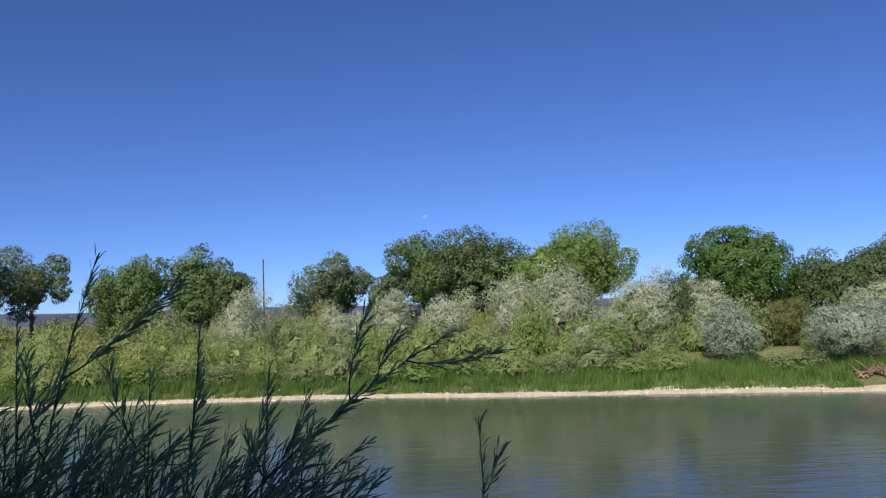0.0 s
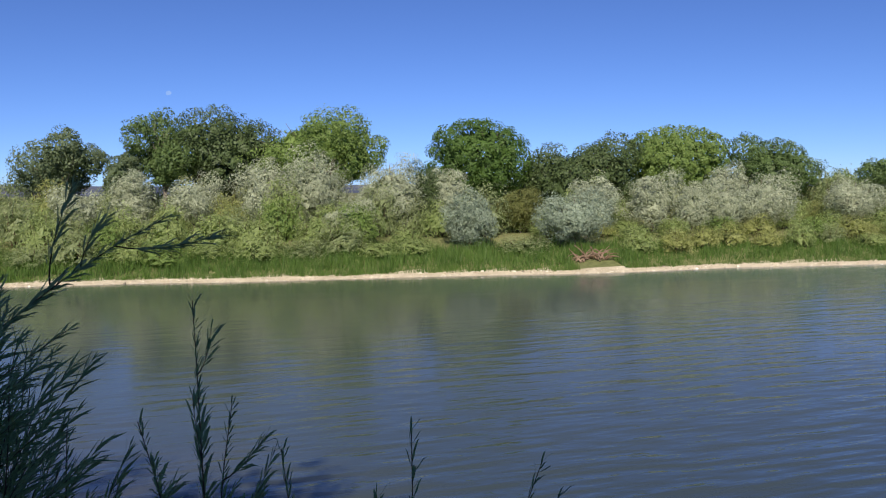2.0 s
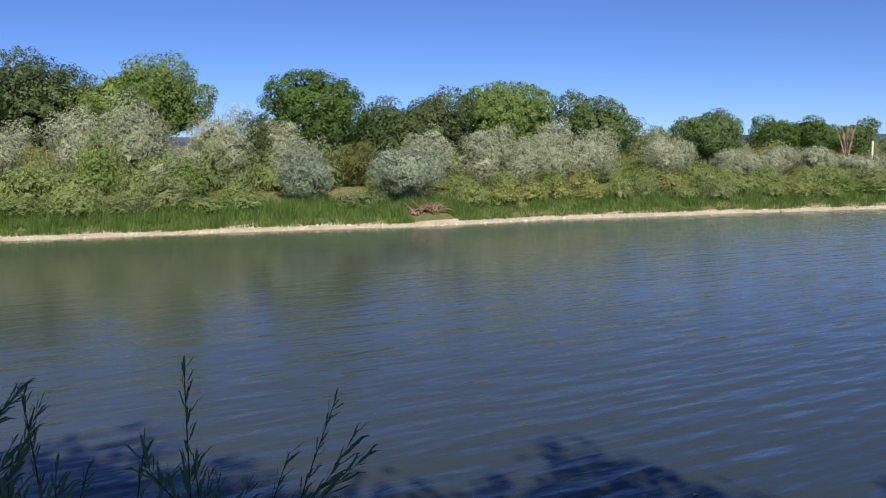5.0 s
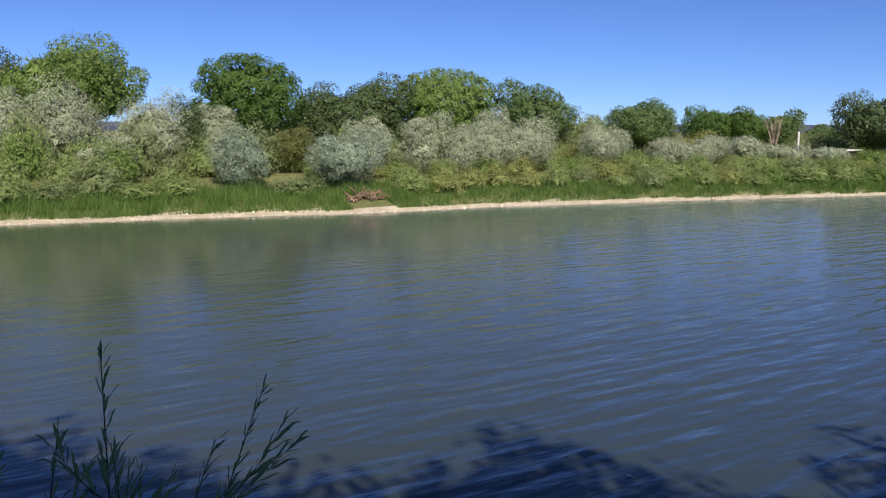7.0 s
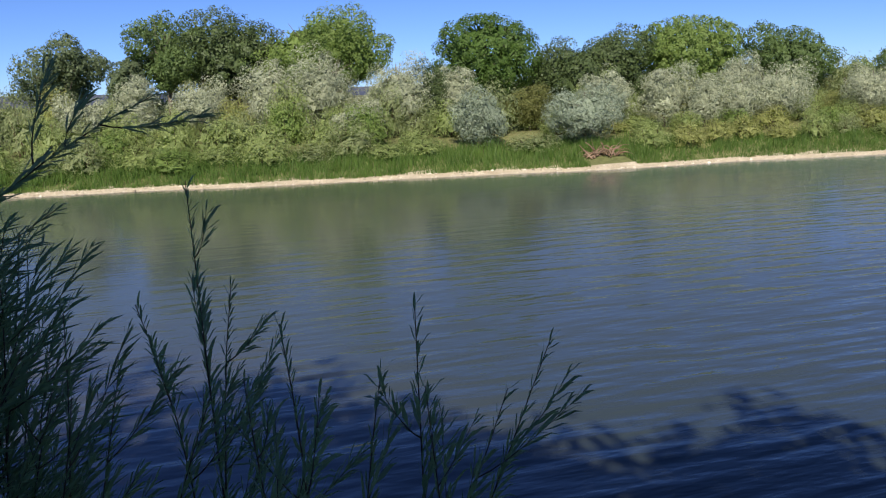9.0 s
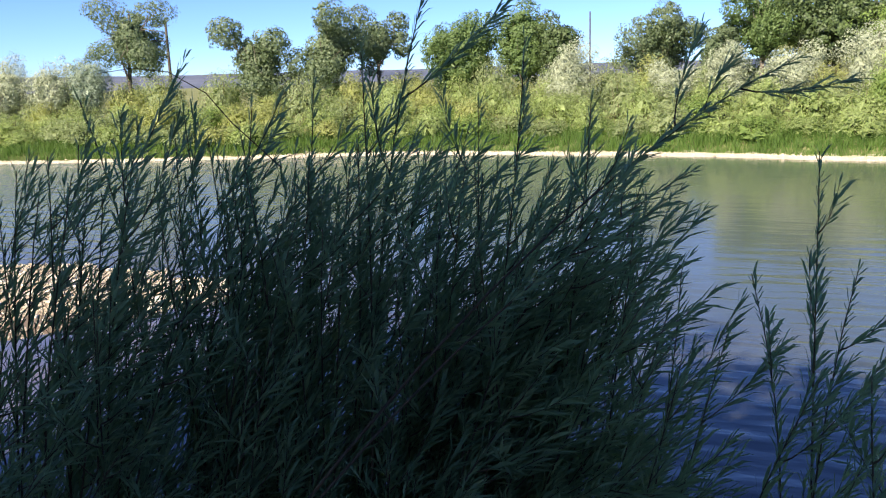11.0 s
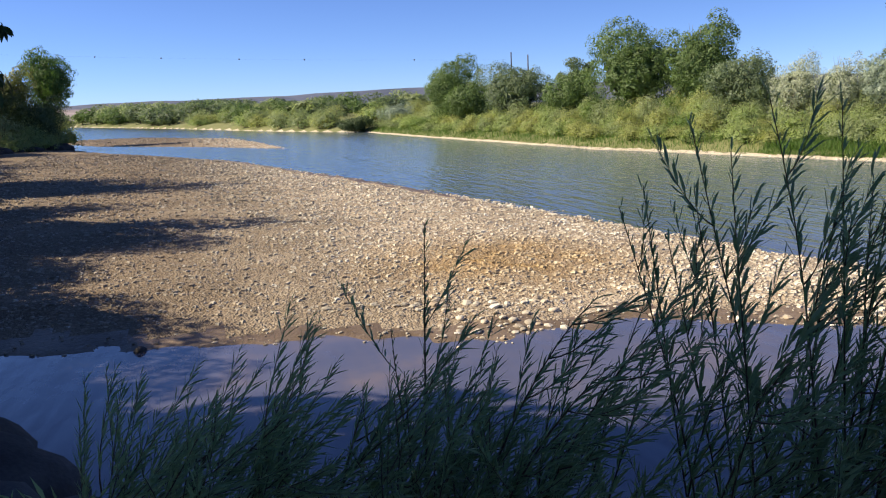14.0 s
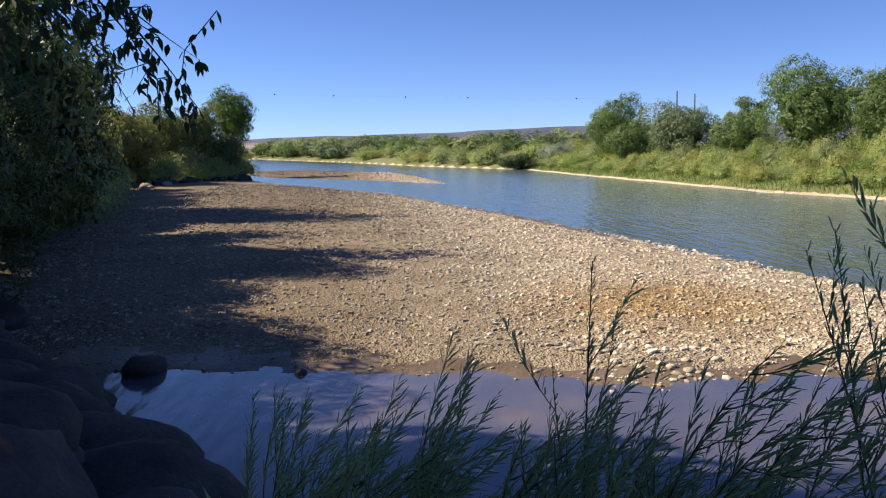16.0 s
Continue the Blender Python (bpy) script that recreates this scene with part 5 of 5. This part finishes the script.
# ---- branch hanging in from above ----
def hanging_branch():
    rng = np.random.default_rng(760)
    ob = thing("hanging_branch", pose(*spot(108, 14, 3.4, EYE_LATE)), "dark leafy elm branches hanging over the pool", "branch")
    o = spot(108, 14, 3.4, EYE_LATE)
    pieces, leaves = [], []
    lines = [((110, 15), (104, 9), (99.4, 6.0)), ((110, 14), (103, 8), (101.8, 4.0)), ((112, 13), (107, 9), (105, 5.5)), ((113, 12), (109, 9), (108, 6.5)),
             ((109, 16), (106, 12), (103.5, 8.5)), ((114, 12), (111, 9), (110, 6.0)), ((105, 10), (101.5, 6.0), (99.9, 3.2)), ((112, 15), (108, 11), (106.5, 8.0))]
    for a, b, c in lines:
        P = curve_points(spot(*a, 3.4, EYE_LATE) - o, spot(*b, 3.3, EYE_LATE) - o, spot(*c, 3.2, EYE_LATE) - o, 12)
        pieces.append(tube(P, 0.005 * (1.15 - np.linspace(0, 1, 12)), 4))
        for _ in range(12):
            i = rng.integers(2, 12)
            e = P[i] + unit(rng.normal(size=3) + np.array([0, 0, -0.5])) * rng.uniform(0.08, 0.22)
            Q = np.linspace(P[i], e, 4)
            pieces.append(tube(Q, [0.002] * 4, 4))
            for s in np.linspace(0.2, 1, 5):
                leaves.append(P[i] + (e - P[i]) * s)
        for i in range(3, 12):
            leaves.append(P[i] + rng.normal(0, 0.01, 3))
    stem = part("branchwork", link_mesh("branchwork", *merge(pieces), M_STEM), ob)
    B = np.array(leaves)
    n = len(B)
    D = unit(rng.normal(0, 0.45, (n, 3)) + np.array([[0, 0.1, -0.9]]))
    N = unit(np.cross(D, random_unit(rng, n)))
    L = rng.uniform(0.034, 0.056, n)
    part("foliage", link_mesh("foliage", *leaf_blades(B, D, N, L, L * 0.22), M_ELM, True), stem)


hanging_branch()


# ---- driftwood and a bare tree across the river ----
def driftwood():
    rng = np.random.default_rng(770)
    x, y = 19.3, 37.4
    ob = thing("driftwood", pose(x, y, ground_z(x, y)), "tangled brown driftwood roots on the sandy shore", "driftwood")
    for k in range(32):
        x0, side = rng.uniform(-0.9, 0.9), rng.choice([-1, 1])
        ln = rng.uniform(0.35, 1.0)
        P = curve_points(np.array([x0, rng.uniform(-0.4, 0.5), rng.uniform(-0.05, 0.1)]), np.array([x0 + side * ln * 0.4, rng.uniform(-0.4, 0.3), rng.uniform(0.2, 0.7)]),
                         np.array([x0 + side * ln, rng.uniform(-0.6, 0.4), rng.uniform(0.05, 0.95) * (1 - abs(x0) / 2.4)]), 7)
        part("root", link_mesh("root", *tube(P, rng.uniform(0.025, 0.07) * (1.1 - 0.9 * np.linspace(0, 1, 7)), 6), M_DRIFT, True), ob)


driftwood()


def bare_tree():
    rng = np.random.default_rng(780)
    x, y = 64.2, 46.0
    z0 = ground_z(x, y)
    ob = thing("bare_tree", pose(x, y, z0), "bare grey leafless tree behind silver olives", "tree")
    pieces = []
    for k in range(11):
        a, r = rng.uniform(0, 6.28), rng.uniform(0.3, 1.2)
        tip = np.array([math.cos(a) * r, math.sin(a) * r, (5.5 - z0) * rng.uniform(0.75, 1.0)])
        P = curve_points(np.array([0, 0, -0.2]), np.array([tip[0] * 0.25, tip[1] * 0.25, tip[2] * 0.5]), tip, 7)
        pieces.append(tube(P, 0.08 * (1.1 - 0.95 * np.linspace(0, 1, 7)), 5))
        for _ in range(6):
            i = rng.integers(2, 6)
            e = P[i] + unit(np.array([rng.normal(0, 0.6), rng.normal(0, 0.6), 1.0])) * rng.uniform(0.4, 0.9)
            pieces.append(tube(np.linspace(P[i], e, 3), [0.025, 0.018, 0.008], 4))
    part("trunk", link_mesh("trunk", *merge(pieces), M_DEADWOOD, True), ob)


bare_tree()


# ---- a shed far behind the bank, and a fleck of foam ----
def shed():
    x, y = 62.0, 38.6
    z0 = ground_z(x, y)
    ob = thing("shed", pose(x, y, z0, 0, 0, 12), "small dark shed with a pale roof edge under trees", "shed")

    def slab(name, a, b, mat, label=""):
        V = [(px, py, pz) for px in (a[0], b[0]) for py in (a[1], b[1]) for pz in (a[2], b[2])]
        F = [(0, 1, 3, 2), (4, 6, 7, 5), (0, 4, 5, 1), (2, 3, 7, 6), (0, 2, 6, 4), (1, 5, 7, 3)]
        part(name, link_mesh(name, V, F, mat), ob, label)
    slab("wall", (-1.5, -1.0, -0.2), (1.5, 1.0, 0.95), M_POLE)
    slab("roof", (-1.75, -1.25, 0.954), (1.75, 1.25, 1.05), M_WHITEPOLE, "pale flat metal roof")
    slab("door", (-0.4, -1.03, 0.0), (0.4, -1.004, 0.85), M_BARK)


shed()


def foam_fleck():
    bm = bmesh.new()
    bmesh.ops.create_icosphere(bm, subdivisions=2, radius=0.024)
    for v in bm.verts:
        v.co = Vector((v.co.x * 1.5, v.co.y, v.co.z * 0.4)) * (1 + 0.25 * noise.noise(v.co * 30))
    me = bpy.data.meshes.new("foam_fleck")
    bm.to_mesh(me)
    bm.free()
    me.materials.append(M_WHITEPOLE)
    ob = new("foam_fleck", me)
    ob.location = (6.92, 6.44, 0.008)
    tagged(ob, "small white fleck floating on the river", "foam")


foam_fleck()


# ---- stones of the gravel bar ----
def stone_form(seed):
    rng = np.random.default_rng(seed)
    bm = bmesh.new()
    bmesh.ops.create_icosphere(bm, subdivisions=1, radius=1)
    s = rng.uniform(0.7, 1.3, 3)
    for v in bm.verts:
        v.co = Vector((v.co.x * s[0], v.co.y * s[1], v.co.z * 0.42 * s[2])) * (1 + rng.uniform(-0.16, 0.16))
    V = np.array([v.co[:] for v in bm.verts])
    F = [tuple(v.index for v in f.verts) for f in bm.faces]
    bm.free()
    return V, F


def chip_form(seed):
    """A small flat cobble, worn round."""
    rng = np.random.default_rng(seed)
    a = np.arange(4) * math.pi / 2 + rng.uniform(-0.35, 0.35, 4)
    r = rng.uniform(0.75, 1.2, 4) * np.where(np.arange(4) % 2, rng.uniform(0.6, 1.0), 1.0)
    low = np.stack([np.cos(a) * r, np.sin(a) * r, np.full(4, -0.2)], 1)
    top = np.stack([np.cos(a + 0.3) * r * 0.68, np.sin(a + 0.3) * r * 0.68, rng.uniform(0.16, 0.32, 4)], 1)
    F = [(0, 1, 5), (0, 5, 4), (1, 2, 6), (1, 6, 5), (2, 3, 7), (2, 7, 6), (3, 0, 4), (3, 4, 7), (4, 5, 6), (4, 6, 7)]
    return np.concatenate([low, top]), F


def strewn(name, x, y, size, seed, label):
    rng = np.random.default_rng(seed)
    z = land(x, y) + size * 0.12
    turn = rng.uniform(0, 6.28, len(x))
    VV, FF, k = [], [], 0
    for q in range(12):
        s = slice(q, None, 12)
        v0, f0 = chip_form(seed + q)
        c, sn, sx = np.cos(turn[s])[:, None], np.sin(turn[s])[:, None], size[s][:, None]
        vx, vy = v0[None, :, 0] * sx, v0[None, :, 1] * sx
        V = np.stack([vx * c - vy * sn + x[s][:, None], vx * sn + vy * c + y[s][:, None], v0[None, :, 2] * sx + z[s][:, None]], -1).reshape(-1, 3)
        VV.append(V)
        FF.append((np.array(f0)[None] + (np.arange(len(sx)) * 8)[:, None, None] + k).reshape(-1, 3))
        k += len(V)
    tagged(new(name, link_mesh(name, np.concatenate(VV), np.concatenate(FF), M_STONE)), label, "gravel", kind="stuff")


def build_gravel():
    rng = np.random.default_rng(800)
    meshes = [link_mesh("stone", *stone_form(810 + k), M_STONE) for k in range(10)]
    n = 104000
    x = -9.5 - 85 * rng.uniform(size=n) ** 2.3
    y = rng.uniform(-14, 14.5, n)
    sd = signed_distance(x, y, BAR)
    keep = (sd > -0.5) & (shore_near(x) - y < 0.8)
    silty = y < 3.5 + 0.1 * (x + 14) + 1.5 * waves(x, y, 21, 6)
    keep &= rng.uniform(size=n) < np.where(sd < 0, 0.2, np.where((sd < 1.3) & (y < 11), 0.42, 1.0)) * np.where(sd < 0, 1.0, np.where(silty, 0.55, 1.0))
    x, y = x[keep], y[keep]
    size = np.clip(rng.lognormal(math.log(0.036), 0.5, len(x)), 0.014, 0.085) * np.where((sd[keep] < 1.5) & (y < 11), 0.85, np.where(x > -24, 1.15, 1.2)) * (1 + np.clip(-x - 20, 0, 60) / 70)
    order = np.argsort(np.hypot(x + 1, y - 1) - 25 * size)
    for j in order[:300]:
        ob = new("stone", meshes[j % 10])
        ob.parent = ground
        ob.matrix_basis = (Matrix.Translation((x[j], y[j], ground_z(x[j], y[j]) + size[j] * 0.12)) @
                           Euler((rng.uniform(-.25, .25), rng.uniform(-.25, .25), rng.uniform(0, 6.28))).to_matrix().to_4x4() @ Matrix.Scale(size[j], 4))
    rest = order[300:]
    strewn("gravel", x[rest], y[rest], size[rest], 830, "rounded pale river cobbles covering the bar")
    x, y = rng.uniform(-176, -91, 6000), rng.uniform(-21, 11, 6000)
    on = signed_distance(x, y, ISLAND) > -0.4
    x, y = x[on], y[on]
    strewn("island_gravel", x, y, np.clip(rng.lognormal(math.log(0.10), 0.5, len(x)), 0.05, 0.3), 840, "pale cobbles on the low mid-river gravel island")
    x = rng.uniform(-70, 62, 5000)
    y = shore_far(x) + rng.uniform(-0.1, 0.7, 5000)
    strewn("shore_gravel", x, y, np.clip(rng.lognormal(math.log(0.04), 0.5, 5000), 0.02, 0.16), 850, "pale stones scattered along the sandy far shore")


build_gravel()
